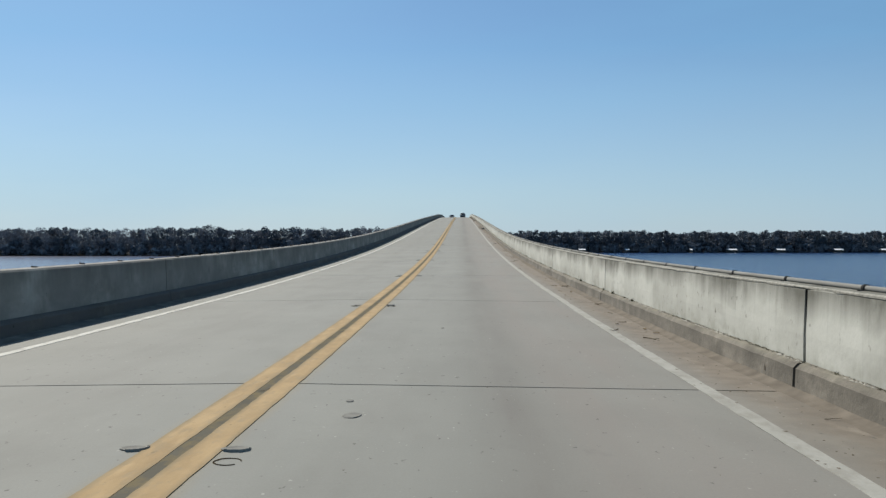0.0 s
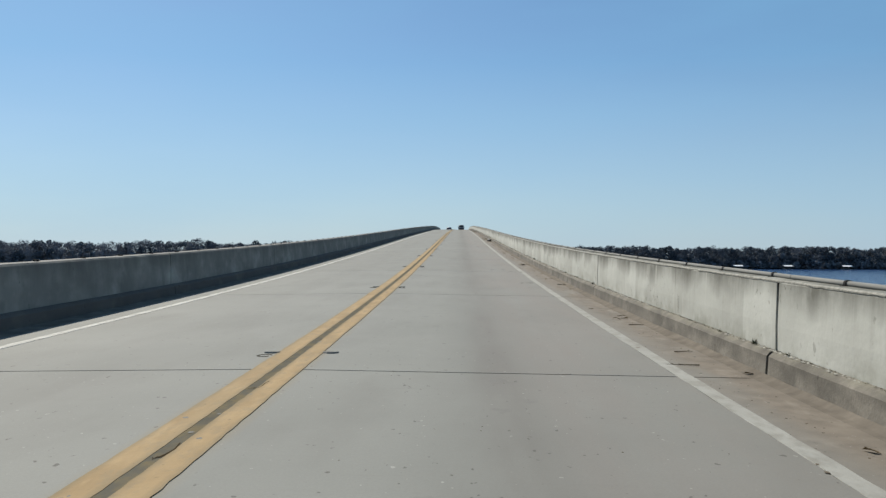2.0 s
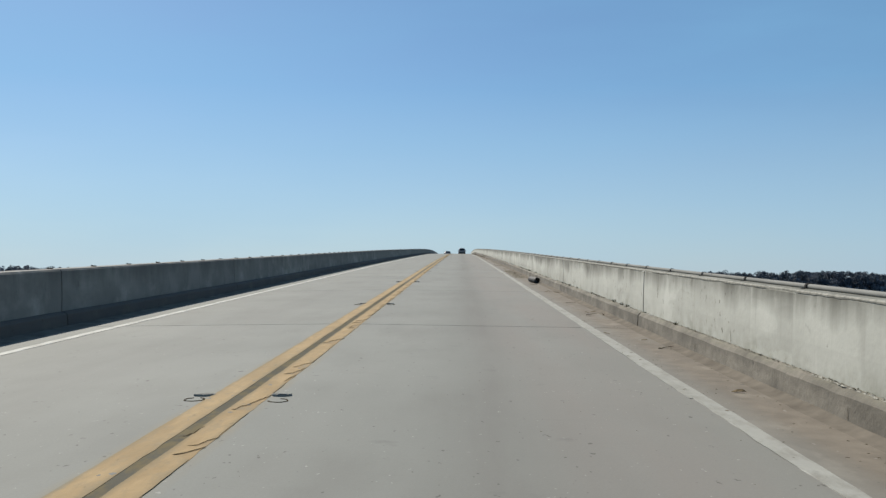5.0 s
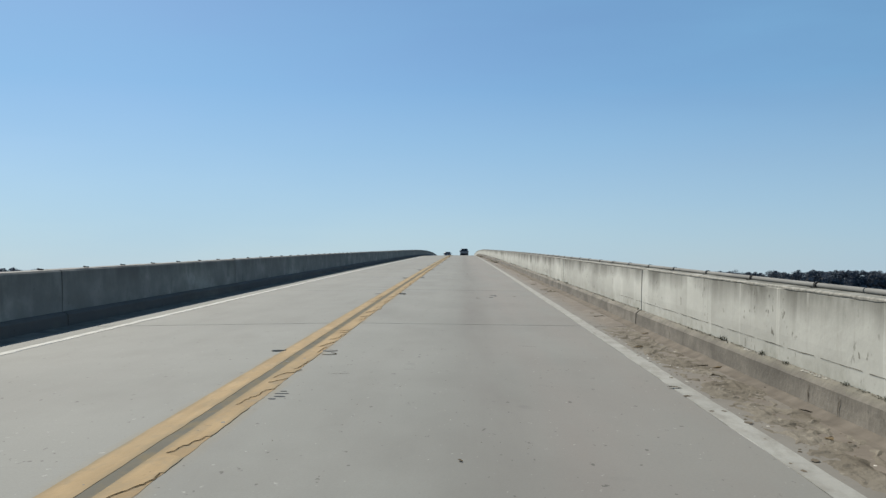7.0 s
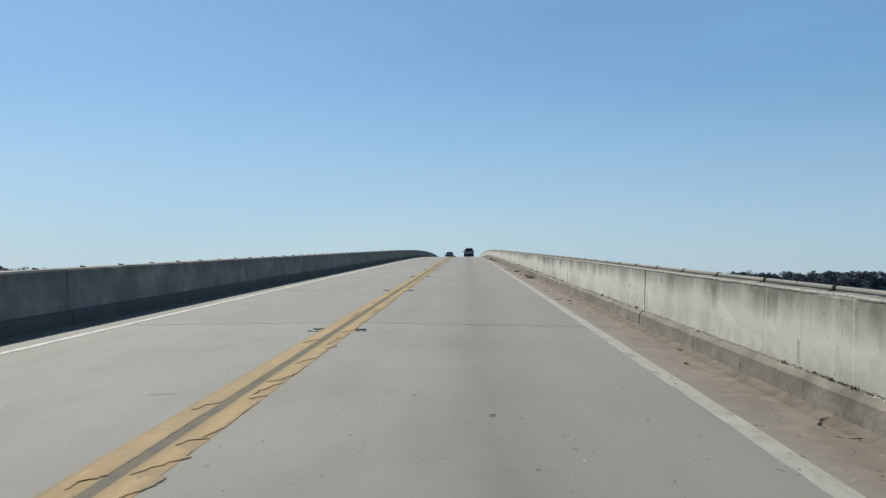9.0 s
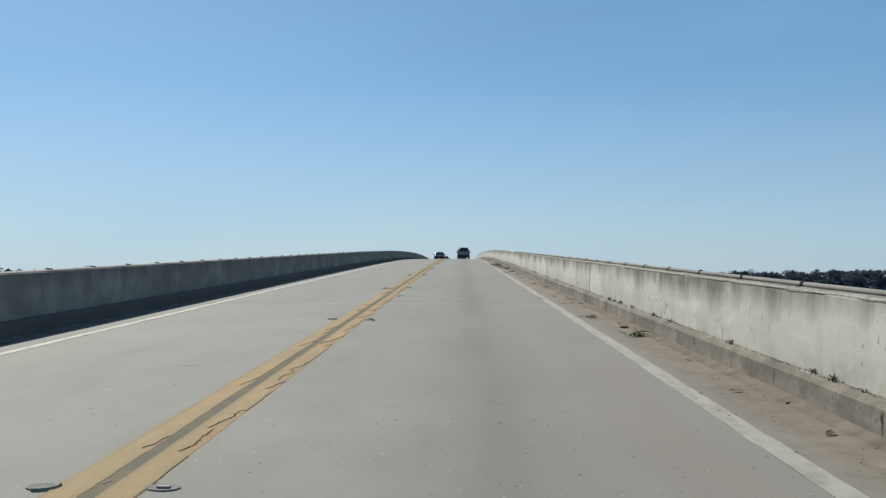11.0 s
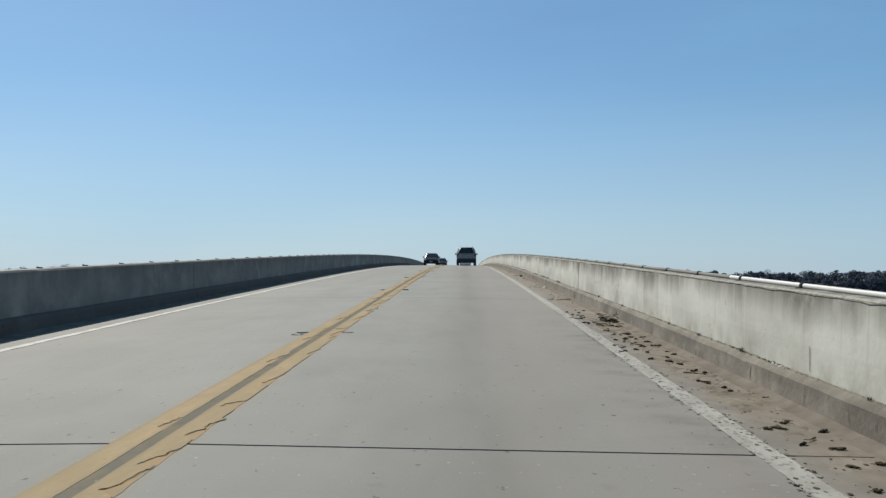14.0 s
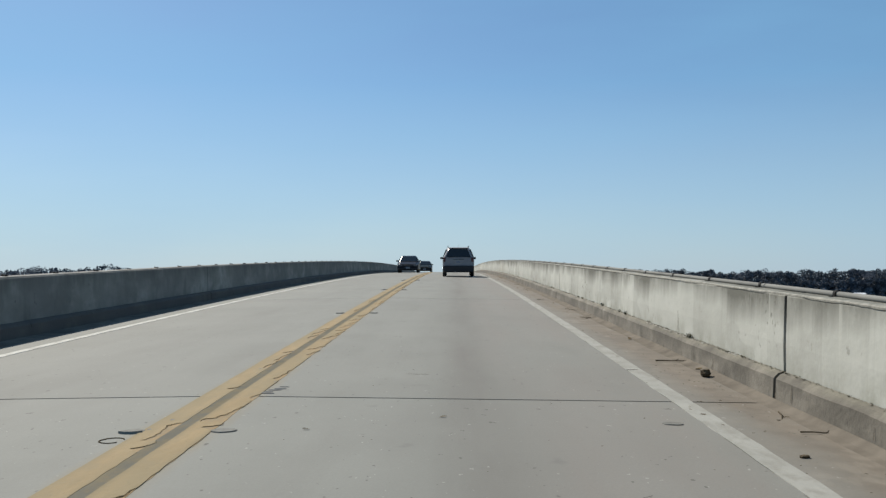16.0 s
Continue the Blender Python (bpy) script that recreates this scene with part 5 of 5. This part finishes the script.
def pile(x, s, spread, count, materials, label, name="leaf_pile", turn=0.0, tall=1.0, seed=0):
    """A tangle of bent stems and leaves: one object, its stems and its leaves as parts."""
    r_ = random.Random(seed)
    ob = thing(name, label, "debris", deck_pose(x, s, 0.002, turn))
    bm = bmesh.new()
    for _ in range(count // (7 if name == "leaf_scatter" else 2)):
        p = Vector((r_.gauss(0, spread * 0.45), r_.gauss(0, spread * 0.3), 0.008 + abs(r_.gauss(0, 0.03)) * tall))
        a = r_.uniform(0, 6.28)
        d = Vector((math.cos(a), math.sin(a), r_.uniform(-0.1, 0.35) * tall))
        for i in range(3):
            q = p + d * spread * 0.22
            q.z = max(0.006, q.z)
            cyl(bm, p, q, 0.0045, 0.0035, 4, False)
            p, d = q, (d + Vector((r_.uniform(-0.5, 0.5), r_.uniform(-0.5, 0.5), r_.uniform(-0.45, 0.25)))).normalized()
    part("tangle", bm, materials[0], ob)["kind"] = "stuff"
    bm = bmesh.new()
    for _ in range(count):
        p = Vector((r_.gauss(0, spread * 0.42), r_.gauss(0, spread * 0.28), 0.006 + abs(r_.gauss(0, 0.025)) * tall))
        a, q = r_.uniform(0, 6.28), r_.uniform(0.015, 0.05)
        u, v = Vector((math.cos(a), math.sin(a), r_.uniform(-0.1, 0.5))) * q, Vector((-math.sin(a), math.cos(a), r_.uniform(-0.2, 0.6))) * q * 0.5
        pts = [p - u, p + v, p + u, p - v]
        for w in pts:
            w.z = max(0.003, w.z)
        bm.faces.new([bm.verts.new(w) for w in pts])
    part("leafage", bm, materials[1], ob)["kind"] = "stuff"
    return ob


pile(4.40, 195.6, 0.30, 60, (M_TWIG, M_TWIG), "tangled heap of dry brown vines on the shoulder", "vine_tangle", 10, 2.6, 1)
pile(4.53, 195.0, 0.16, 22, (M_TWIG, M_LEAF), "dry stalks beside a vine tangle", "stalks", 0, 1.0, 2)
pile(4.40, 204.6, 0.22, 36, (M_GREENLEAF, M_GREENLEAF), "small clump of green weeds on the shoulder", "weed_clump", 20, 1.4, 3)
pile(4.20, 208.0, 0.18, 22, (M_GREENLEAF, M_LEAF), "sparse weed scraps on the shoulder", "weed_clump", 50, 0.8, 4)
pile(4.45, 219.6, 0.10, 18, (M_TWIG, M_TWIG), "little upright dark clump of leaves", "leaf_clump", 0, 2.2, 5)
pile(4.42, 238.7, 0.20, 18, (M_TWIG, M_LEAF), "thin dry branch with a few leaves", "dry_branch", 70, 0.7, 6)
pile(4.46, 243.8, 0.18, 34, (M_TWIG, M_TWIG), "knot of dry roots and leaves on the shoulder", "root_knot", 0, 1.8, 7)
pile(4.44, 256.9, 0.20, 30, (M_MOSS, M_MOSS), "clump of dark grass and soil by the curb", "grass_clump", 15, 1.9, 8)
pile(4.25, 256.0, 0.3, 24, (M_TWIG, M_LEAF), "loose dry leaves spilled from a clump", "leaf_scatter", 0, 0.5, 9)
pile(4.45, 263.4, 0.28, 16, (M_MUD, M_MUD), "flattened brown stalks near a parapet joint", "stalks", 30, 0.5, 12)
pile(4.10, 236.0, 0.25, 20, (M_TWIG, M_LEAF), "loose dry leaves along the edge line", "leaf_scatter", 80, 0.5, 13)
pile(4.50, 26.1, 0.28, 12, (M_TWIG, M_LEAF), "fallen dry branch on the sandy shoulder", "dry_branch", 5, 0.6, 14)
pile(4.35, 50.0, 0.20, 6, (M_TWIG, M_LEAF), "fallen dry twigs on the sandy shoulder", "dry_branch", 25, 0.6, 15)


def tuft_mesh(seed):
    """A small tuft of dry grass blades."""
    r_ = random.Random(seed)
    bm = bmesh.new()
    for _ in range(22):
        a, lean, tall = r_.uniform(0, 6.28), r_.uniform(0.1, 0.9), r_.uniform(0.025, 0.065)
        p = Vector((r_.gauss(0, 0.012), r_.gauss(0, 0.045), 0.0))
        side = Vector((-math.sin(a), math.cos(a), 0)) * 0.003
        mid = p + Vector((math.cos(a) * lean * tall * 0.4, math.sin(a) * lean * tall * 0.4, tall * 0.6))
        tip = p + Vector((math.cos(a) * lean * tall, math.sin(a) * lean * tall, tall))
        q = [bm.verts.new(v) for v in (p - side, p + side, mid + side * 0.7, tip, mid - side * 0.7)]
        bm.faces.new(q)
    return mesh_from(bm, "weed_tuft", M_TUFT)


M_TUFT = plain("dry_green_weed", (0.088, 0.092, 0.055), 0.9, 0, 0.5, 30.0, 0.1)
TUFTS = [tuft_mesh(k) for k in range(5)]
rr = random.Random(53)
s = 6.0
while s < 300:
    if noise.noise((s * 0.13, 2.0, 9.0)) > -0.1:
        ob = tagged(new("weed_tuft", rr.choice(TUFTS)), "little tuft of dry green weeds at the parapet foot", "weed", "weed tufts along the parapet")
        ob.matrix_world = Matrix.Translation((R_WALL - rr.uniform(0.012, 0.03), s, road_z(s) - CROWN * R_CURB + R_CURB_UP + 0.004)) @ pose(0, 0, 0, 0, 0, rr.uniform(-15, 15)) @ Matrix.Scale(rr.uniform(0.5, 1.15), 4)
    s += rr.uniform(0.35, 3.2)


def clump_mesh(seed):
    """A flat dark wad of leaf crumbs."""
    r_ = random.Random(seed)
    bm = bmesh.new()
    for _ in range(7):
        q = r_.uniform(0.012, 0.034)
        at = Matrix.Translation((r_.gauss(0, 0.034), r_.gauss(0, 0.026), q * 0.35)) @ pose(0, 0, 0, 0, 0, r_.uniform(0, 360)) @ Matrix.Diagonal((q * 1.5, q, q * 0.55, 1))
        made = bmesh.ops.create_icosphere(bm, subdivisions=1, radius=1.0, matrix=at)
        for v in made["verts"]:
            v.co += Vector((r_.uniform(-1, 1), r_.uniform(-1, 1), r_.uniform(-0.4, 0.6))) * q * 0.3
    for _ in range(12):
        p = Vector((r_.gauss(0, 0.05), r_.gauss(0, 0.04), 0.005))
        a, q = r_.uniform(0, 6.28), r_.uniform(0.008, 0.02)
        u, v = Vector((math.cos(a), math.sin(a), 0.2)) * q, Vector((-math.sin(a), math.cos(a), 0.2)) * q * 0.6
        bm.faces.new([bm.verts.new(w) for w in (p - u, p + v, p + u, p - v)])
    return mesh_from(bm, "leaf_wad", M_LITTER)


WADS = [clump_mesh(k) for k in range(5)]
rr = random.Random(47)
for k in range(75):
    s = rr.triangular(243.0, 262.0, 253.5)
    x = 4.28 + rr.gauss(0, 0.17)
    if not 3.72 < x < 4.6:
        continue
    ob = tagged(new("leaf_wad", rr.choice(WADS)), "flat dark wad of dead leaf crumbs on the shoulder", "leaf litter", "leaf wads on the shoulder")
    ob.matrix_world = deck_pose(x, s, 0.003, rr.uniform(0, 360)) @ Matrix.Diagonal((rr.uniform(0.25, 0.85), rr.uniform(0.25, 0.65), rr.uniform(0.4, 0.8), 1))

for x, s, size, turn in ((4.49, 256.9, 1.5, 20), (4.40, 257.1, 1.3, 130), (4.53, 256.6, 1.1, 70), (4.46, 243.8, 0.9, 0), (4.45, 257.7, 0.8, 40), (4.40, 204.6, 0.8, 0)):
    ob = tagged(new("leaf_wad", WADS[int(turn) % 5]), "thick clod of dark soil and dead leaves on the shoulder", "leaf litter", "leaf wads on the shoulder")
    ob.matrix_world = deck_pose(x, s, 0.003, turn) @ Matrix.Diagonal((size, size, size * 1.2, 1))

# sticks that lie across the edge line and the shoulder
for x, s, size, turn in ((3.80, 213.69, 0.5, 3), (3.81, 214.07, 0.45, -4), (3.84, 214.5, 0.4, 5), (3.78, 214.96, 0.3, 0), (4.50, 216.6, 0.6, 2), (4.50, 213.72, 0.9, -3), (4.55, 279.2, 0.9, 4),
                         (4.48, 283.48, 1.3, 2), (3.84, 282.62, 0.5, 0), (4.50, 59.77, 0.8, 0), (4.50, 62.76, 0.7, 6), (4.46, 7.11, 0.5, 5), (4.50, 26.0, 0.7, -6), (4.45, 73.54, 1.1, 0),
                         (4.28, 149.4, 0.8, 0), (4.05, 147.0, 0.5, 8), (4.35, 108.6, 0.7, 2), (3.86, 110.9, 0.4, 0), (3.90, 116.0, 0.4, 5)):
    ob = tagged(new("twig", TWIGS[int(s) % 5]), "dark dry stick lying across the road edge", "twig", "twigs on the shoulder")
    ob.matrix_world = deck_pose(x, s, 0.006, turn) @ Matrix.Scale(size, 4)


def cloddy(x, s, r, h, material, name, label, seed):
    bm = bmesh.new()
    bmesh.ops.create_icosphere(bm, subdivisions=2, radius=1.0)
    for v in bm.verts:
        k = 1 + 0.25 * noise.noise(v.co * 1.7 + Vector((seed, 0, 0)))
        v.co = Vector((v.co.x * r * k, v.co.y * r * 0.8 * k, (v.co.z * 0.5 + 0.45) * h * k))
    ob = tagged(part(name, bm, material), label, "stone", "")
    ob.matrix_world = deck_pose(x, s, -0.004, seed * 40)
    return ob


cloddy(4.43, 206.0, 0.075, 0.05, plain("tan_earth", (0.24, 0.20, 0.15), 0.95, 0, 0.4, 20.0, 0.1), "stone", "pale tan clod of earth on the shoulder", 1.0)
cloddy(4.11, 278.4, 0.035, 0.025, M_TWIG, "dark_clod", "small dark clod of soil on the shoulder", 5.0)
cloddy(4.50, 282.2, 0.07, 0.09, M_TWIG, "dark_clod", "dark wedge-shaped clod by the curb", 2.0)
cloddy(4.33, 240.3, 0.03, 0.03, M_MUD, "stone", "small pebble on the shoulder", 3.0)


def scrap(x, s, w, d, material, name, label, seed):
    r_ = random.Random(seed)
    bm = bmesh.new()
    g = [[bm.verts.new((w * (i / 4 - 0.5) + r_.uniform(-0.01, 0.01), d * (j / 3 - 0.5) + r_.uniform(-0.01, 0.01), 0.004 + r_.uniform(0, 0.035) * (1 if 0 < i < 4 else 0.4))) for j in range(4)] for i in range(5)]
    for i in range(4):
        for j in range(3):
            bm.faces.new((g[i][j], g[i + 1][j], g[i + 1][j + 1], g[i][j + 1]))
    ext = bmesh.ops.extrude_face_region(bm, geom=bm.faces[:])
    bmesh.ops.translate(bm, verts=[e for e in ext["geom"] if isinstance(e, bmesh.types.BMVert)], vec=(0, 0, 0.003))
    bmesh.ops.recalc_face_normals(bm, faces=bm.faces[:])
    ob = tagged(part(name, bm, material), label, "litter", "litter on the shoulder")
    ob.matrix_world = deck_pose(x, s, 0.001, r_.uniform(-30, 30))
    return ob


scrap(4.28, 190.3, 0.15, 0.16, M_PAPER, "paper_scrap", "crumpled white paper on the shoulder", 1)
scrap(4.45, 272.9, 0.16, 0.14, M_PAPER, "paper_scrap", "crumpled pale paper by the curb", 2)
scrap(4.55, 270.4, 0.14, 0.12, M_PAPER, "paper_scrap", "torn pale paper by the curb", 3)
scrap(4.36, 264.7, 0.05, 0.05, M_PAPER, "paper_scrap", "tiny white paper scrap on the shoulder", 4)
scrap(4.28, 265.8, 0.09, 0.1, M_PAPER, "paper_scrap", "flat pale paper scrap on the shoulder", 5)
scrap(4.07, 263.55, 0.13, 0.20, M_GREENFILM, "plastic_scrap", "crumpled bright green plastic scrap on the shoulder", 8)
scrap(4.25, 72.9, 0.26, 0.2, M_MUD, "cardboard_scrap", "flattened brown cardboard on the shoulder", 6)
scrap(4.33, 222.9, 0.22, 0.14, M_MUD, "cardboard_scrap", "flattened pale brown cardboard on the shoulder", 7)

# a dark board that lies across the shoulder
bm = bmesh.new()
box(bm, 0, 0, 0.012, 0.34, 0.06, 0.022, 0.003)
tagged(part("board", bm, plain("green_board", (0.03, 0.06, 0.04), 0.8)), "narrow dark green board lying on the shoulder", "board").matrix_world = deck_pose(4.44, 238.4, 0.002, 3)


# ---------- a cut drain pipe on the shoulder ----------
def drain_pipe():
    ob = thing("drain_pipe", "cut length of black plastic drain pipe on the shoulder", "pipe")
    a, b = Vector((4.335, 120.85, 0)), Vector((4.50, 119.98, 0))
    mid = (a + b) / 2
    ob.matrix_world = deck_pose(mid.x, mid.y, 0.0, math.degrees(math.atan2((b - a).y, (b - a).x)))
    L, R, n = (b - a).length, 0.10, 24
    bm = bmesh.new()
    rings = []
    k = 0
    x = -L / 2
    while x <= L / 2 + 1e-6:
        r = R + (0.0012 if k % 2 else 0.0)
        rings.append([bm.verts.new((x + (0.03 * math.sin(3 * t) if x > L / 2 - 0.02 else 0), r * math.cos(t), R + 0.005 + r * math.sin(t))) for t in [2 * math.pi * i / n for i in range(n)]])
        x += 0.03
        k += 1
    inner = [[bm.verts.new((v.co.x, v.co.y * 0.9, R + 0.005 + (v.co.z - R - 0.005) * 0.9)) for v in ring] for ring in (rings[0], rings[-1])]
    for p, q in zip(rings, rings[1:]):
        for i in range(n):
            bm.faces.new((p[i], p[(i + 1) % n], q[(i + 1) % n], q[i]))
    for i in range(n):
        j = (i + 1) % n
        bm.faces.new((rings[0][i], inner[0][i], inner[0][j], rings[0][j]))
        bm.faces.new((rings[-1][i], rings[-1][j], inner[1][j], inner[1][i]))
        bm.faces.new((inner[0][i], inner[1][i], inner[1][j], inner[0][j]))
    bmesh.ops.recalc_face_normals(bm, faces=bm.faces[:])
    part("pipe_wall", bm, M_RUBBER, ob)


drain_pipe()


# ---------- marks on the right parapet ----------
def wall_ribbon(bm, pts, w):
    """pts: (s, up) along the parapet's face."""
    prev = None
    for s, up in pts:
        x = R_WALL + 0.004 + (0.016 * (up - 0.5) / 0.4 if up > 0.5 else 0.0) - 0.006
        z = road_z(s) - CROWN * R_CURB + up
        a, b = bm.verts.new((x, s - w * random.uniform(0.5, 1), z)), bm.verts.new((x, s + w * random.uniform(0.5, 1), z + w * 0.5))
        if prev:
            bm.faces.new((prev[0], a, b, prev[1]))
        prev = (a, b)


random.seed(77)
cracks = bmesh.new()
for s0 in (246.15, 246.7, 262.75):
    for lo, hi in ((0.29, 0.52), (0.56, 0.74), (0.78, 0.93)):
        if s0 > 260 and hi > 0.8:
            continue
        if random.random() < 0.25:
            continue
        n = 5
        hi -= random.uniform(0, 0.1)
        wall_ribbon(cracks, [(s0 + random.uniform(-0.014, 0.014), lo + (hi - lo) * i / n) for i in range(n + 1)], 0.007)
for s0 in [x + random.uniform(-3, 3) for x in range(4, 320, 7)]:
    lo = random.choice((0.28, 0.3, 0.55))
    wall_ribbon(cracks, [(s0 + random.uniform(-0.006, 0.006), lo + 0.04 * i) for i in range(random.randrange(3, 8))], 0.006)
tagged(part("wall_cracks", cracks, M_CRACK), "dark broken cracks and spalls in the parapet", "crack", kind="stuff")

spalls = bmesh.new()
for s0 in [x + random.uniform(-1.5, 1.5) for x in list(range(2, 200, 3)) + list(range(200, 326))]:
    w, top = random.uniform(0.003, 0.012), random.uniform(0.08, 0.21)
    n = 4
    left, right_ = [], []
    for i in range(n + 1):
        up = top - (top - 0.02) * random.uniform(0.5, 1.0) * i / n
        x = R_CURB - 0.006 + 0.012 * up / 0.21
        z = road_z(s0) - CROWN * R_CURB + up
        half = w * (0.2 + 0.8 * math.sin(math.pi * (i + 0.6) / (n + 1.2))) * random.uniform(0.6, 1.3)
        mid = s0 + random.uniform(-0.012, 0.012)
        left.append(spalls.verts.new((x, mid - half, z)))
        right_.append(spalls.verts.new((x, mid + half * random.uniform(0.3, 1), z)))
    for i in range(n):
        spalls.faces.new((left[i], left[i + 1], right_[i + 1], right_[i]))
tagged(part("curb_spalls", spalls, M_SPALL), "dark broken spalls and cracks down the curb face", "crack", kind="stuff")

seam = bmesh.new()
s = 126.0
while s < 139:
    length = random.uniform(0.3, 1.1)
    prev = None
    for i in range(6):
        q = s + length * i / 5
        z = road_z(q) - CROWN * R_CURB + 0.40 + random.uniform(-0.003, 0.003)
        a, b = seam.verts.new((R_WALL - 0.001, q, z - random.uniform(0.0006, 0.003))), seam.verts.new((R_WALL - 0.001, q, z + random.uniform(0.0006, 0.003)))
        if prev:
            seam.faces.new((prev[0], a, b, prev[1]))
        prev = (a, b)
    s += length + random.uniform(0.02, 0.15)
tagged(part("wall_seam", seam, M_CRACK), "broken dark seam line along the parapet face", "crack", kind="stuff")

M_SCRAWL = plain("black_spray_paint", (0.035, 0.034, 0.032), 0.9, 0, 0.4, 18.0, 0.1)
scrawl = thing("scrawl", "row of dark slanted paint strokes on the parapet face", "graffiti")
for k in range(6):
    bm = bmesh.new()
    s0 = 155.5 - 0.34 * k
    wall_ribbon(bm, [(s0 + 0.06 - 0.05 * i, 0.60 - 0.05 * k * 0.5 - 0.028 * i) for i in range(7 if k < 4 else 4)], 0.04)
    part("stroke", bm, M_SCRAWL, scrawl)

# a bent pale conduit end that stands over the left parapet
bm = bmesh.new()
pts = [Vector((-0.13 * math.cos(a), 0, 0.16 + 0.13 * math.sin(a))) for a in [k * math.pi / 8 for k in range(9)]]
pts = [Vector((-0.13, 0, 0))] + pts + [Vector((0.13, 0, 0))]
for p, q in zip(pts, pts[1:]):
    if (q - p).length > 1e-4:
        cyl(bm, p, q, 0.022, 0.022, 8)
ob = tagged(part("conduit_bend", bm, M_PIPE_NEW), "pale bent conduit end standing on the parapet", "pipe")
ob.matrix_world = Matrix.Translation((L_WALL - 0.17, 404.0, road_z(404.0) - CROWN * abs(L_CURB) + L_TOP))


# ---------- boathouses on the far shore ----------
M_TIN = plain("white_tin_roof", (0.72, 0.73, 0.74), 0.45, 0, 0.1, 0.5)
M_BOARD = plain("grey_boards", (0.16, 0.14, 0.12), 0.9, 0, 0.4, 0.6)


def boathouse(x, w):
    y = shore_y(x) - 12.0
    ob = thing("boathouse", "boathouse with a white tin roof on the shore", "boathouse", Matrix.Translation((x, y, WATER_Z)), "boathouses along the shore")
    bm = bmesh.new()
    for sx in (-1, 1):
        q = slab_quad([(-w / 2, -0.0, 5.2), (w / 2, 0.0, 5.2), (w / 2, sx * 5.0, 3.7), (-w / 2, sx * 5.0, 3.7)], 0.15)
        me = bpy.data.meshes.new("tmp")
        q.to_mesh(me)
        q.free()
        bm.from_mesh(me)
        bpy.data.meshes.remove(me)
    part("roof", bm, M_TIN, ob)
    for i in range(4):
        for sy in (-1, 1):
            bm = bmesh.new()
            px = -w / 2 + 0.5 + (w - 1) * i / 3
            cyl(bm, (px, sy * 4.4, -2.0), (px, sy * 4.4, 3.9), 0.16, 0.14, 8)
            part("post", bm, M_BOARD, ob)
    bm = bmesh.new()
    box(bm, 0, 4.2, 1.9, w * 0.9, 0.3, 3.2)
    part("back_wall", bm, M_BOARD, ob)
    bm = bmesh.new()
    box(bm, 0, 0.5, 0.7, w, 9.0, 0.2)
    part("dock", bm, M_BOARD, ob)


for px, w in ((1022, 9), (1212, 3.0), (1285, 12), (1370, 11), (1472, 12), (1553, 7), (1100, 6)):
    boathouse(1.67 + (px - 808) / 1681.0 * 1255.0, w)
